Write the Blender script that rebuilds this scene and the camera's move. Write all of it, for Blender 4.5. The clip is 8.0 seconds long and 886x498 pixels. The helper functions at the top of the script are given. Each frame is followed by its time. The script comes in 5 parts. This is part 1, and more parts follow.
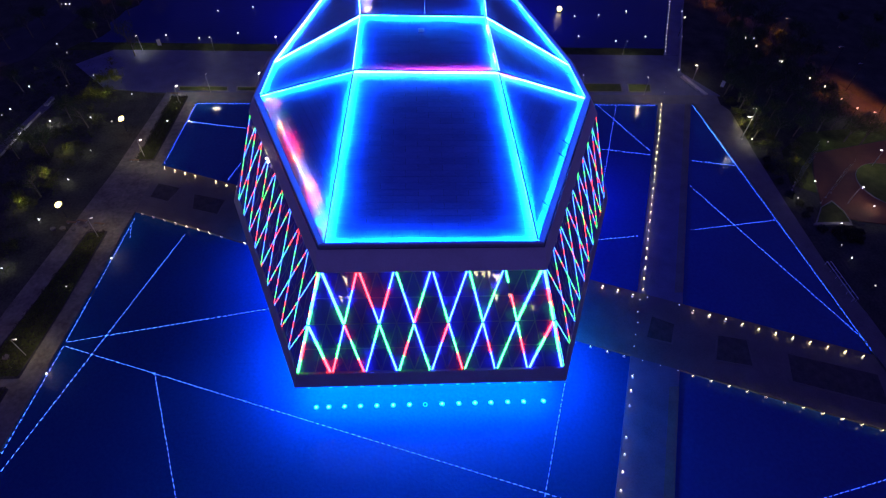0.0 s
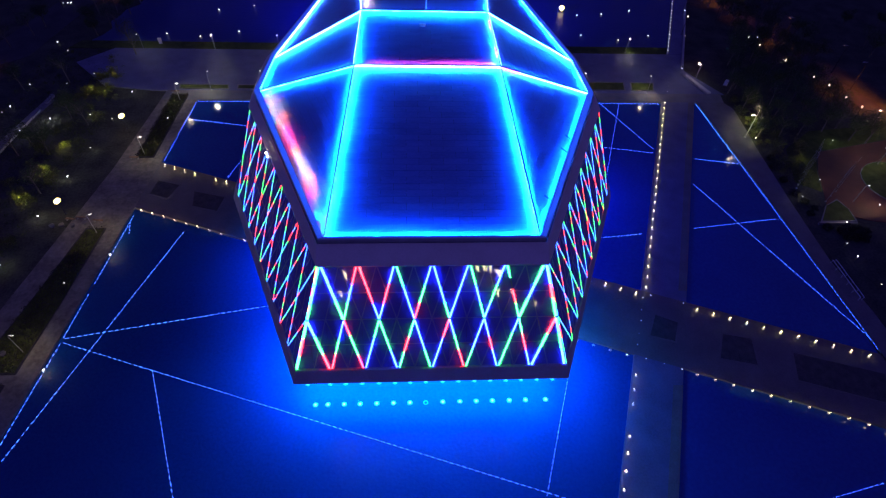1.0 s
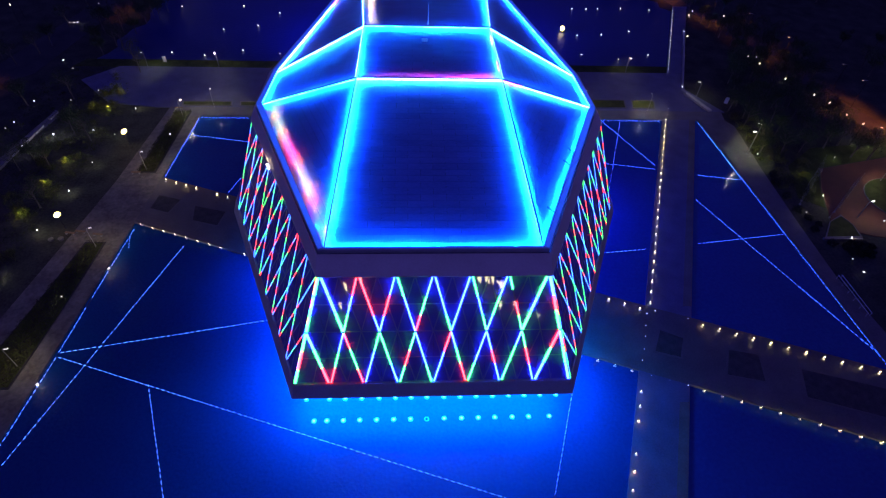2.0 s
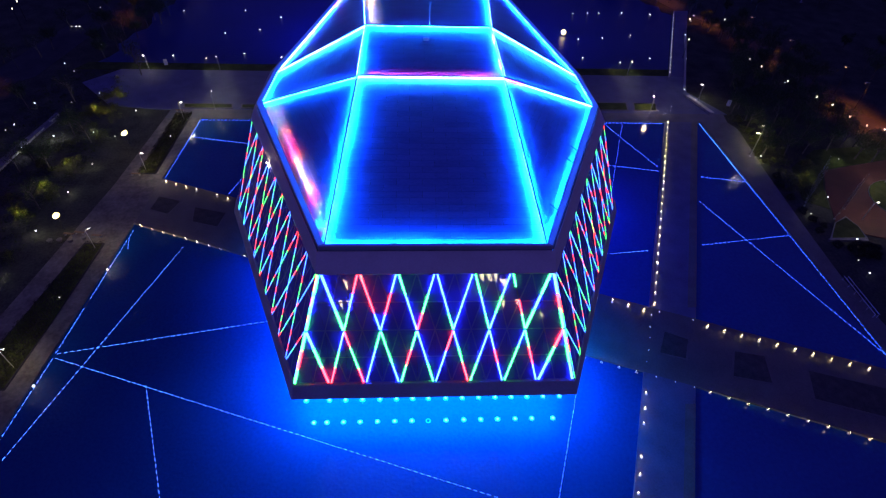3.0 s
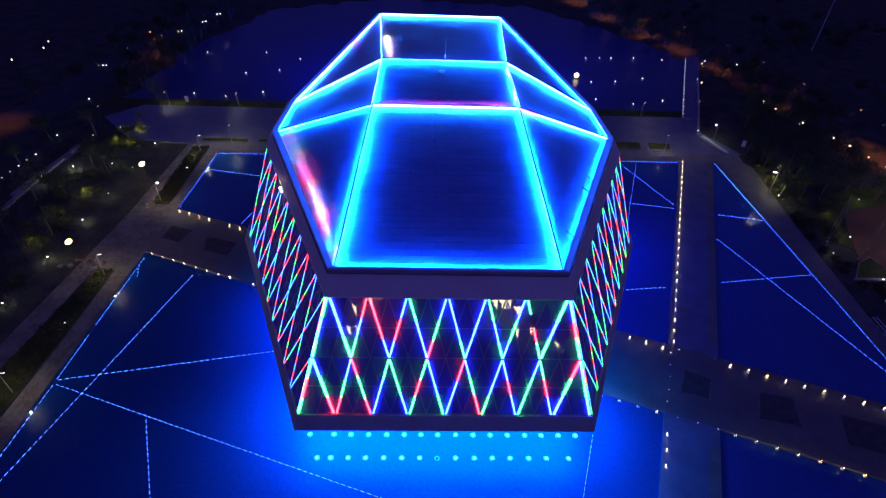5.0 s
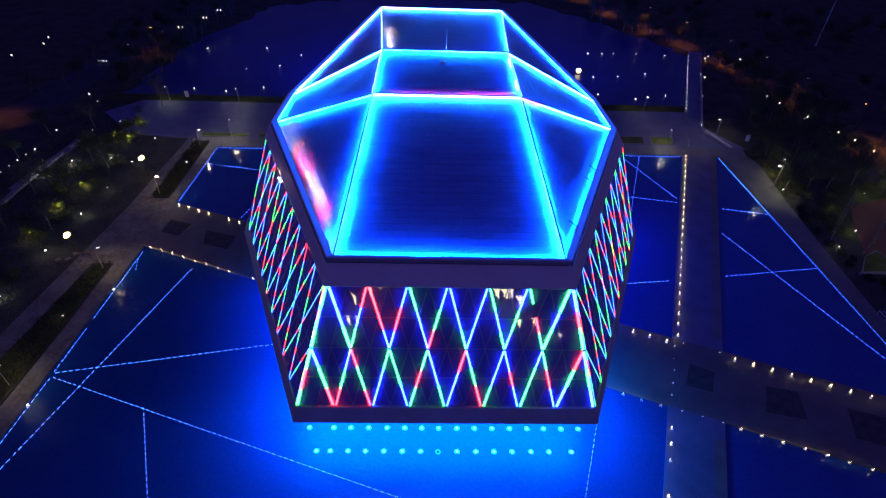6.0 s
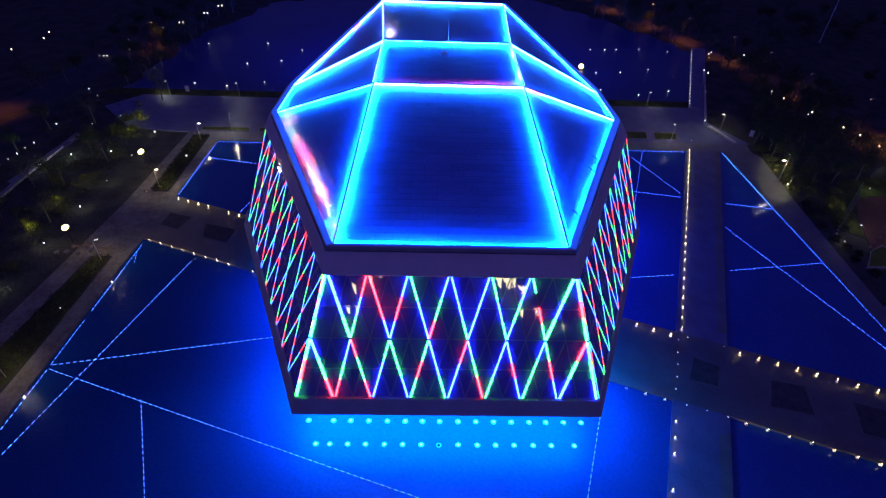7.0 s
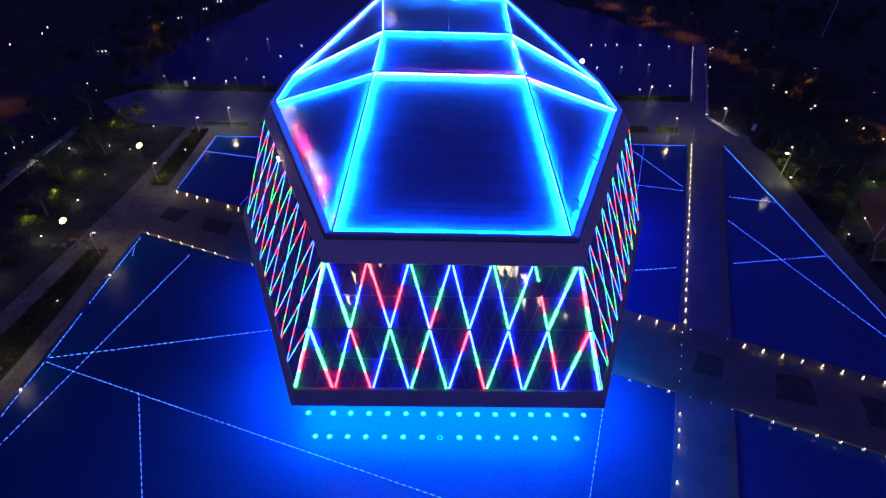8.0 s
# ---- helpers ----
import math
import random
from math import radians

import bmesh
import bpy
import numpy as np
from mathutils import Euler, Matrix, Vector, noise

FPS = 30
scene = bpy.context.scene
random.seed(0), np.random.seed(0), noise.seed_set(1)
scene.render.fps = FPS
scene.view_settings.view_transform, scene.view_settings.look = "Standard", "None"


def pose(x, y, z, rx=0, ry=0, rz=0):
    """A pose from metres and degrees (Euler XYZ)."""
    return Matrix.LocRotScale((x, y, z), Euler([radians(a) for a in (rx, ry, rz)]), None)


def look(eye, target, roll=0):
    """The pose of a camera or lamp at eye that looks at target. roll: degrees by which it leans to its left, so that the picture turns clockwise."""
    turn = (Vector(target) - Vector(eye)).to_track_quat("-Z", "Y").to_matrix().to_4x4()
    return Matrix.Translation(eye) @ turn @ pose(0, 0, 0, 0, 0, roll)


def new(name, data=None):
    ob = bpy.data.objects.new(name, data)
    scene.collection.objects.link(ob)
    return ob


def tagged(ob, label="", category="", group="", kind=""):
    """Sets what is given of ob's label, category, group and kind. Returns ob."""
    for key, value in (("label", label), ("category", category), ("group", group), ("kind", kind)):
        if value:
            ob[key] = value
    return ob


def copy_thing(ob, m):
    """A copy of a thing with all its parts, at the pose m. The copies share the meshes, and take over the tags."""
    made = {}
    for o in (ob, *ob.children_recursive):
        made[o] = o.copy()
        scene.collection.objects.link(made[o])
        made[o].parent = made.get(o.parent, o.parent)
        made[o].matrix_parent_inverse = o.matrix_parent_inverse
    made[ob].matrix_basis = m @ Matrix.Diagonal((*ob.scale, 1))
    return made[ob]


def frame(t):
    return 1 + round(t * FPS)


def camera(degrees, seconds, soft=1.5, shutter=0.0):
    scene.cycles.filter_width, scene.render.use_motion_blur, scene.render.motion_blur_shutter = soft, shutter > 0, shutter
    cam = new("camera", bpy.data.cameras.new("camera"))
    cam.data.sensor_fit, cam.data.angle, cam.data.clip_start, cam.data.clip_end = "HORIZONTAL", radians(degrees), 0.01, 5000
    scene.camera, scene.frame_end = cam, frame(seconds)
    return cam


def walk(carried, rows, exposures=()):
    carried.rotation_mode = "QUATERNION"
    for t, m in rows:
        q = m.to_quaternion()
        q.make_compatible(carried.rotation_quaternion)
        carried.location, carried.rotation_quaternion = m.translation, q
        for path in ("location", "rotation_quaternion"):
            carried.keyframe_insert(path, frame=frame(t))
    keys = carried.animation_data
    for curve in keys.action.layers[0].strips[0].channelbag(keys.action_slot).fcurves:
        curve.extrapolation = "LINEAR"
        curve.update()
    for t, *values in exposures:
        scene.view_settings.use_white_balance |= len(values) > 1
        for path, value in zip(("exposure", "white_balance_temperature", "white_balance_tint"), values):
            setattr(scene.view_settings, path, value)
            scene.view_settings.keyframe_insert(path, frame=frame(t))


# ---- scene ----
cam = camera(78.0, 8.0, soft=1.25)
PATH = [
    (0, (-2.677, -35.147, 75.491), (-2.557, -33.813, 74.006), 3.2),
    (0.5, (-2.608, -35.179, 74.814), (-2.492, -33.845, 73.328), 3.2),
    (1, (-2.546, -35.334, 74.121), (-2.432, -33.991, 72.644), 3.1),
    (1.5, (-2.518, -35.549, 73.39), (-2.406, -34.179, 71.937), 3.0),
    (1.7, (-2.535, -35.6, 73.08), (-2.424, -34.21, 71.648), 3.0),
    (2.8, (-2.634, -35.852, 71.42), (-2.527, -34.441, 70.0065), 2.8),
    (3, (-2.652, -35.899, 71.116), (-2.545, -34.478, 69.713), 2.8),
    (3.5, (-2.674, -35.947, 70.402), (-2.568, -34.486, 69.04), 2.7),
    (4, (-2.659, -36.133, 69.57), (-2.579, -34.633, 68.25), 2.5),
    (4.5, (-2.727, -36.223, 68.902), (-2.659, -34.691, 67.617), 2.5),
    (6, (-2.576, -36.396, 66.538), (-2.517, -34.86, 65.259), 2.3),
    (6.5, (-2.495, -36.436, 65.752), (-2.439, -34.899, 64.473), 2.3),
    (7, (-2.53, -36.497, 64.939), (-2.476, -34.959, 63.661), 2.3),
    (7.5, (-2.512, -36.607, 64.102), (-2.459, -35.068, 62.825), 2.2),
    (8, (-2.565, -36.672, 63.388), (-2.512, -35.134, 62.111), 2.2),
]
walk(cam, [(t, look(eye, target, roll)) for t, eye, target, roll in PATH])

# ---- night sky, large lights ----
world = bpy.data.worlds.new("night")
scene.world = world
world.use_nodes = True
# deep blue overhead, a faint warm city glow in the air and along the horizon
nt = world.node_tree
sky_co, sky_xyz, sky_ramp = nt.nodes.new("ShaderNodeTexCoord"), nt.nodes.new("ShaderNodeSeparateXYZ"), nt.nodes.new("ShaderNodeValToRGB")
sky_ramp.color_ramp.elements[0].position, sky_ramp.color_ramp.elements[0].color = 0.0, (0.20, 0.16, 0.50, 1)
sky_ramp.color_ramp.elements[1].position, sky_ramp.color_ramp.elements[1].color = 1.0, (0.15, 0.12, 1.40, 1)
sky_ramp.color_ramp.elements.new(0.3).color = (0.13, 0.125, 0.90, 1)
nt.links.new(sky_co.outputs["Generated"], sky_xyz.inputs[0])
nt.links.new(sky_xyz.outputs["Z"], sky_ramp.inputs[0])
nt.links.new(sky_ramp.outputs[0], nt.nodes["Background"].inputs[0])
nt.nodes["Background"].inputs[1].default_value = 0.2


def lamp_light(name, kind, m, energy, colour, size=0.3, size_y=None):
    data = bpy.data.lights.new(name, kind)
    data.energy, data.color = energy, colour
    if kind == "AREA":
        data.shape, data.size, data.size_y = "RECTANGLE", size, size_y or size
    else:
        data.shadow_soft_size = size
    ob = new(name, data)
    ob.matrix_world = m
    return ob


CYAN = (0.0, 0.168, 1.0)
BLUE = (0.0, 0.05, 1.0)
# unseen area lamps added under the hall, standing in for the underwater spots' glow
lamp_light("water_fill_front", "AREA", pose(0, 8.2, 8.2, -10), 49000, CYAN, 41.0, 8.5).data.spread = radians(160)
# added for the blue haze over the lake, with no source there
lamp_light("lake_fill_back", "AREA", pose(0, 111.5, 8.6, 30), 155000, BLUE, 40.0, 8.0).data.spread = radians(165)
lamp_light("water_fill_west", "AREA", pose(-21.5, 21, 8.95, 0, 0, 22.5), 9000, (0.0, 0.095, 1.0), 7, 30).data.spread = radians(140)
# two more added lamps, tilted out to turn pool and path blue
lamp_light("water_fill_east", "AREA", pose(21.5, 21, 8.95, 0, -24, -22.5), 5000, BLUE, 7, 30)
lamp_light("water_fill_east", "AREA", pose(30.5, 48, 8.6, 0, -40, 0), 6500, BLUE, 5, 16)

# ---- materials ----
def node_material(name):
    m = bpy.data.materials.new(name)
    m.use_nodes = True
    nt = m.node_tree
    return m, nt, nt.nodes["Principled BSDF"]


def surface(name, low, high, scale=0.4, fine=6.0, rough=0.7, metal=0.0, bump=0.15, piece=0.0, stretch=(1, 1, 1), bump_scale=None, spec=0.5):
    """A surface whose colour drifts between low and high at two scales, with fine relief; piece: how far alike pieces differ."""
    m, nt, bsdf = node_material(name)
    n, link = nt.nodes, nt.links
    co = n.new("ShaderNodeTexCoord")
    mp = n.new("ShaderNodeMapping")
    mp.inputs["Scale"].default_value = stretch
    link.new(co.outputs["Object"], mp.inputs["Vector"])
    a, b = n.new("ShaderNodeTexNoise"), n.new("ShaderNodeTexNoise")
    a.inputs["Scale"].default_value, b.inputs["Scale"].default_value = scale, fine
    a.inputs["Detail"].default_value, b.inputs["Detail"].default_value = 5, 4
    link.new(mp.outputs[0], a.inputs["Vector"])
    link.new(mp.outputs[0], b.inputs["Vector"])
    mix = n.new("ShaderNodeMix")
    mix.data_type = "FLOAT"
    mix.inputs[0].default_value = 0.45
    link.new(a.outputs["Fac"], mix.inputs[2])
    link.new(b.outputs["Fac"], mix.inputs[3])
    ramp = n.new("ShaderNodeValToRGB")
    ramp.color_ramp.elements[0].position, ramp.color_ramp.elements[1].position = 0.32, 0.68
    ramp.color_ramp.elements[0].color, ramp.color_ramp.elements[1].color = (*low, 1), (*high, 1)
    link.new(mix.outputs[0], ramp.inputs[0])
    out = ramp.outputs[0]
    if piece:
        info, hsv, mr = n.new("ShaderNodeObjectInfo"), n.new("ShaderNodeHueSaturation"), n.new("ShaderNodeMapRange")
        mr.inputs[3].default_value, mr.inputs[4].default_value = 1 - piece, 1 + piece
        link.new(info.outputs["Random"], mr.inputs[0])
        link.new(mr.outputs[0], hsv.inputs["Value"])
        link.new(out, hsv.inputs["Color"])
        out = hsv.outputs[0]
    link.new(out, bsdf.inputs["Base Color"])
    bsdf.inputs["Roughness"].default_value, bsdf.inputs["Metallic"].default_value = rough, metal
    bsdf.inputs["Specular IOR Level"].default_value = spec
    if bump:
        bp = n.new("ShaderNodeBump")
        bp.inputs["Strength"].default_value, bp.inputs["Distance"].default_value = bump, bump_scale or 0.05
        link.new(b.outputs["Fac"], bp.inputs["Height"])
        link.new(bp.outputs[0], bsdf.inputs["Normal"])
    return m


def glow(name, colour, strength):
    m, nt, bsdf = node_material(name)
    bsdf.inputs["Base Color"].default_value = (0.6, 0.6, 0.6, 1)
    bsdf.inputs["Emission Color"].default_value = (*colour, 1)
    bsdf.inputs["Emission Strength"].default_value = strength
    return m


def glass(name, tint, gloss, matte):
    """Thin pane: clear, with a share of gloss and of blue matte for the led glow."""
    m, nt, bsdf = node_material(name)
    n, link = nt.nodes, nt.links
    tr, gl, df = n.new("ShaderNodeBsdfTransparent"), n.new("ShaderNodeBsdfGlossy"), n.new("ShaderNodeBsdfDiffuse")
    one, two = n.new("ShaderNodeMixShader"), n.new("ShaderNodeMixShader")
    mottle = n.new("ShaderNodeTexNoise")
    mottle.inputs["Scale"].default_value = 1.3
    span = n.new("ShaderNodeMapRange")
    span.inputs[3].default_value, span.inputs[4].default_value = matte * 0.85, matte * 1.15
    tr.inputs[0].default_value = (*tint, 1)
    # blue put into the matte share so the panes show the led glow
    df.inputs[0].default_value = (0.36, 0.30, 0.85, 1)
    gl.inputs["Roughness"].default_value = 0.05
    gl.inputs[0].default_value = (0.8, 0.85, 1, 1)
    one.inputs[0].default_value = gloss
    link.new(tr.outputs[0], one.inputs[1])
    link.new(gl.outputs[0], one.inputs[2])
    link.new(mottle.outputs["Fac"], span.inputs[0])
    link.new(span.outputs[0], two.inputs[0])
    link.new(one.outputs[0], two.inputs[1])
    link.new(df.outputs[0], two.inputs[2])
    link.new(two.outputs[0], n["Material Output"].inputs["Surface"])
    return m


WATER = surface("pool_water", (0.004, 0.042, 0.158), (0.006, 0.066, 0.216), 0.06, 2.2, 0.25, 0, 0.6, bump_scale=0.10, spec=0.2)
RIPPLE = surface("rippled_pool_water", (0.004, 0.040, 0.20), (0.006, 0.064, 0.27), 0.06, 1.8, 0.06, 0, 0.5, bump_scale=0.10)
LAKE = surface("lake_water", (0.002, 0.013, 0.115), (0.004, 0.021, 0.16), 0.05, 1.6, 0.3, 0, 0.6, bump_scale=0.10, spec=0.25)
SOIL = surface("park_ground", (0.028, 0.032, 0.023), (0.095, 0.096, 0.068), 0.22, 2.2, 0.95, 0, 0.5, spec=0.08)
GRASS = surface("lawn_grass", (0.030, 0.042, 0.012), (0.085, 0.105, 0.032), 0.5, 9.0, 0.95, 0, 0.8, spec=0.08)
PAVING = surface("granite_paving", (0.078, 0.068, 0.060), (0.14, 0.124, 0.110), 0.25, 5.0, 0.6, 0, 0.2)
WESTPAVE = surface("weathered_paving", (0.080, 0.071, 0.058), (0.23, 0.207, 0.17), 0.3, 1.7, 0.8, 0, 0.3, spec=0.2)
# granite with the blue light over lane and promenade put into its colour
LANEPAVE = surface("paving_in_blue_light", (0.078, 0.080, 0.128), (0.138, 0.142, 0.215), 0.3, 4.0, 0.6, 0, 0.2)
COPING = surface("granite_coping", (0.11, 0.105, 0.10), (0.19, 0.18, 0.172), 0.4, 7.0, 0.7, 0, 0.2, piece=0.1)
DARKPAVE = surface("dark_stone_paving", (0.095, 0.086, 0.078), (0.18, 0.165, 0.148), 0.3, 5.0, 0.7, 0, 0.25)
BEDSOIL = surface("bed_ground_cover", (0.052, 0.050, 0.042), (0.110, 0.104, 0.088), 0.8, 7.0, 0.95, 0, 0.6, spec=0.08)
ASPHALT = surface("asphalt", (0.035, 0.035, 0.037), (0.075, 0.073, 0.07), 0.2, 8.0, 0.85, 0, 0.4, spec=0.2)
REDPAVE = surface("red_clay_paving", (0.075, 0.022, 0.012), (0.125, 0.038, 0.021), 0.3, 6.0, 0.8, 0, 0.3)
STONE = surface("building_stone", (0.44, 0.38, 0.33), (0.58, 0.51, 0.45), 0.3, 4.0, 0.7, 0, 0.2, piece=0.08)
PARAPET = surface("parapet_panel", (0.72, 0.60, 0.42), (0.84, 0.72, 0.54), 0.3, 4.0, 0.28, 0.0, 0.04)
ROOF = surface("roof_metal", (0.085, 0.11, 0.29), (0.135, 0.165, 0.40), 0.5, 5.0, 0.42, 0.1, 0.1, piece=0.08, stretch=(0.35, 1, 1))
RIM = surface("rim_metal", (0.35, 0.37, 0.42), (0.5, 0.52, 0.58), 0.5, 8.0, 0.4, 0.5, 0.05)
DARKMETAL = surface("dark_painted_metal", (0.020, 0.020, 0.024), (0.05, 0.05, 0.055), 1.5, 12.0, 0.45, 0.5, 0.05)
GREYMETAL = surface("grey_metal", (0.28, 0.28, 0.29), (0.42, 0.42, 0.43), 1.5, 12.0, 0.4, 0.7, 0.05)
MULLION = surface("facade_mullion", (0.34, 0.32, 0.38), (0.46, 0.43, 0.50), 1.0, 9.0, 0.5, 0.2, 0.05)
ALU = surface("anodised_profile", (0.2, 0.18, 0.21), (0.3, 0.28, 0.32), 1.0, 9.0, 0.5, 0.2, 0.05)
PALESTONE = surface("pale_stone", (0.38, 0.36, 0.32), (0.52, 0.50, 0.46), 1.0, 9.0, 0.7, 0, 0.1)
CONCRETE = surface("concrete", (0.22, 0.21, 0.20), (0.36, 0.35, 0.33), 0.4, 6.0, 0.85, 0, 0.2)
INTERIOR = surface("interior_paint", (0.10, 0.085, 0.09), (0.17, 0.15, 0.15), 0.5, 5.0, 0.8, 0, 0.05)
BARK = surface("bark", (0.07, 0.06, 0.048), (0.19, 0.165, 0.14), 2.0, 14.0, 0.95, 0, 0.7)
LEAF = surface("leaves", (0.020, 0.040, 0.010), (0.060, 0.095, 0.025), 0.8, 5.0, 0.7, 0, 0.0, piece=0.3)
HEDGE = surface("hedge_leaves", (0.013, 0.016, 0.006), (0.045, 0.048, 0.017), 0.7, 6.0, 0.8, 0, 0.0, piece=0.2)
SHRUB = surface("shrub_leaves", (0.035, 0.046, 0.010), (0.10, 0.115, 0.022), 1.2, 7.0, 0.7, 0, 0.0, piece=0.3)
WOOD = surface("bench_wood", (0.12, 0.07, 0.035), (0.24, 0.15, 0.08), 1.5, 9.0, 0.6, 0, 0.2, stretch=(1, 8, 8))
WHITEPAINT = surface("white_paint", (0.65, 0.65, 0.66), (0.8, 0.8, 0.8), 0.8, 8.0, 0.5, 0, 0.05)
GLASS = glass("facade_glass", (0.36, 0.34, 0.42), 0.10, 0.55)
LED_ROOF = glow("roof_led_blue", (0.006, 0.10, 1.0), 62.0)
LED_ROOF2 = glow("roof_led_blue_soft", (0.006, 0.09, 1.0), 40.0)
LED_ROOF3 = glow("roof_led_blue_strong", (0.008, 0.11, 1.0), 95.0)
LED_RIDGE = glow("roof_led_ridge", (0.06, 0.24, 1.0), 50.0)
RIM_GLOW = glow("rim_glow_blue", (0.001, 0.075, 0.85), 0.75)
RIM_GLOW_DIM = glow("rim_glow_blue_dim", (0.001, 0.03, 0.5), 0.32)
LED_WHITE = glow("roof_led_white", (0.80, 0.80, 1.0), 6.0)
LED_ORANGE = glow("roof_led_orange", (1.0, 0.30, 0.03), 7.0)
LED_RED = glow("roof_led_red", (1.0, 0.004, 0.010), 8.0)
LED_MAGENTA = glow("roof_led_magenta", (1.0, 0.08, 0.75), 12.0)
LED_YELLOW = glow("roof_led_yellow", (1.0, 0.66, 0.10), 20.0)
LED_GREEN = glow("roof_led_green", (0.02, 1.0, 0.12), 5.0)
LED_LINE = glow("pool_led_blue", (0.030, 0.15, 1.0), 7.5)
LED_LINE2 = glow("pool_led_deep_blue", (0.020, 0.08, 1.0), 8.0)
LED_R = glow("facade_led_red", (1.0, 0.022, 0.032), 22.0)
LED_G = glow("facade_led_green", (0.035, 1.0, 0.12), 16.0)
LED_B = glow("facade_led_blue", (0.012, 0.035, 1.0), 50.0)
SIDE_R = glow("side_led_red", (1.0, 0.03, 0.04), 7.0)
SIDE_G = glow("side_led_green", (0.05, 1.0, 0.14), 4.8)
SIDE_B = glow("side_led_blue", (0.03, 0.12, 1.0), 9.5)
SPOT_BLUE = glow("underwater_spot", (0.14, 0.68, 1.0), 4.0)
SPOT_HALO = glow("underwater_halo", (0.0, 0.30, 1.0), 0.85)
WARM = glow("warm_lens", (1.0, 0.80, 0.34), 27.0)
COOL = glow("cool_lens", (1.0, 0.93, 0.76), 500.0)
SMALL_DIM = glow("small_dim_globe", (1.0, 0.92, 0.75), 0.9)
PARKLENS = glow("park_lens", (1.0, 0.86, 0.62), 4.0)
DIFFUSER = glow("lamp_diffuser", (1.0, 0.95, 0.85), 4.5)
EAVELENS = glow("eave_lens", (1.0, 0.84, 0.62), 6.0)
SMALL = glow("small_globe", (0.9, 0.95, 1.0), 5.0)
FLOOD = glow("flood_lens", (1.0, 0.74, 0.22), 7.0)
SODIUM = glow("sodium_lens", (1.0, 0.42, 0.08), 10.0)
REFLECT_GLOW = glow("reflection_glow", (1.0, 0.86, 0.42), 8.0)

# ---- mesh helpers ----
def mesh_from(name, verts, faces):
    me = bpy.data.meshes.new(name)
    me.from_pydata([tuple(v) for v in verts], [], faces)
    me.update()
    return me


def part(name, data, material, parent=None, label="", m=None):
    """Links mesh data (or a bmesh) as one object under parent."""
    if isinstance(data, bmesh.types.BMesh):
        me = bpy.data.meshes.new(name)
        bmesh.ops.recalc_face_normals(data, faces=data.faces[:])
        data.to_mesh(me)
        data.free()
        data = me
    if material and not data.materials:
        data.materials.append(material)
    ob = new(name, data)
    if parent:
        ob.parent = parent
    if m is not None:
        ob.matrix_basis = m
    if label:
        tagged(ob, label)
    return ob


def thing(name, x=0, y=0, z=0, rz=0, label="", category="", group="", kind=""):
    ob = new(name)
    ob.empty_display_size = 0.3
    ob.matrix_basis = pose(x, y, z, 0, 0, rz)
    return tagged(ob, label, category, group, kind)


def box(bm, x0, x1, y0, y1, z0, z1, bevel=0.0):
    vs = [bm.verts.new((x, y, z)) for z in (z0, z1) for y in (y0, y1) for x in (x0, x1)]
    fs = [bm.faces.new([vs[i] for i in q]) for q in ((0, 2, 3, 1), (4, 5, 7, 6), (0, 1, 5, 4), (2, 6, 7, 3), (0, 4, 6, 2), (1, 3, 7, 5))]
    if bevel:
        es = list({e for f in fs for e in f.edges})
        bmesh.ops.bevel(bm, geom=es, offset=bevel, segments=1, affect="EDGES")


def lathe(bm, profile, sides=10, x=0, y=0):
    """A turned solid: profile rows of (radius, z)."""
    rings = [[bm.verts.new((x + r * math.cos(2 * math.pi * k / sides), y + r * math.sin(2 * math.pi * k / sides), z)) for k in range(sides)] for r, z in profile]
    for a, b in zip(rings, rings[1:]):
        for k in range(sides):
            bm.faces.new((a[k], a[(k + 1) % sides], b[(k + 1) % sides], b[k]))
    bm.faces.new(rings[0][::-1])
    bm.faces.new(rings[-1])


def tube(bm, a, b, r0, r1=None, sides=6):
    a, b = Vector(a), Vector(b)
    d = (b - a).normalized()
    u = d.orthogonal().normalized()
    w = d.cross(u)
    r1 = r0 if r1 is None else r1
    rings = [[bm.verts.new(p + r * (math.cos(2 * math.pi * k / sides) * u + math.sin(2 * math.pi * k / sides) * w)) for k in range(sides)] for p, r in ((a, r0), (b, r1))]
    for k in range(sides):
        bm.faces.new((rings[0][k], rings[0][(k + 1) % sides], rings[1][(k + 1) % sides], rings[1][k]))
    bm.faces.new(rings[0][::-1])
    bm.faces.new(rings[1])


def beam(bm, a, b, w, h, up):
    """A square bar from a to b, w wide and h deep along up."""
    a, b, up = Vector(a), Vector(b), Vector(up)
    d = (b - a).normalized()
    s = d.cross(up).normalized() * (w / 2)
    n = s.cross(d).normalized() * (h / 2)
    vs = [bm.verts.new(p + i * s + j * n) for p in (a, b) for i, j in ((-1, -1), (1, -1), (1, 1), (-1, 1))]
    for q in ((3, 2, 1, 0), (4, 5, 6, 7), (0, 1, 5, 4), (1, 2, 6, 5), (2, 3, 7, 6), (3, 0, 4, 7)):
        bm.faces.new([vs[i] for i in q])


def clip(poly, a, b, c):
    """The part of a flat polygon where a x + b y >= c."""
    out = []
    for p, q in zip(poly, poly[1:] + poly[:1]):
        dp, dq = a * p[0] + b * p[1] - c, a * q[0] + b * q[1] - c
        if dp >= 0:
            out.append(p)
        if dp * dq < 0:
            t = dp / (dp - dq)
            out.append((p[0] + t * (q[0] - p[0]), p[1] + t * (q[1] - p[1])))
    return out


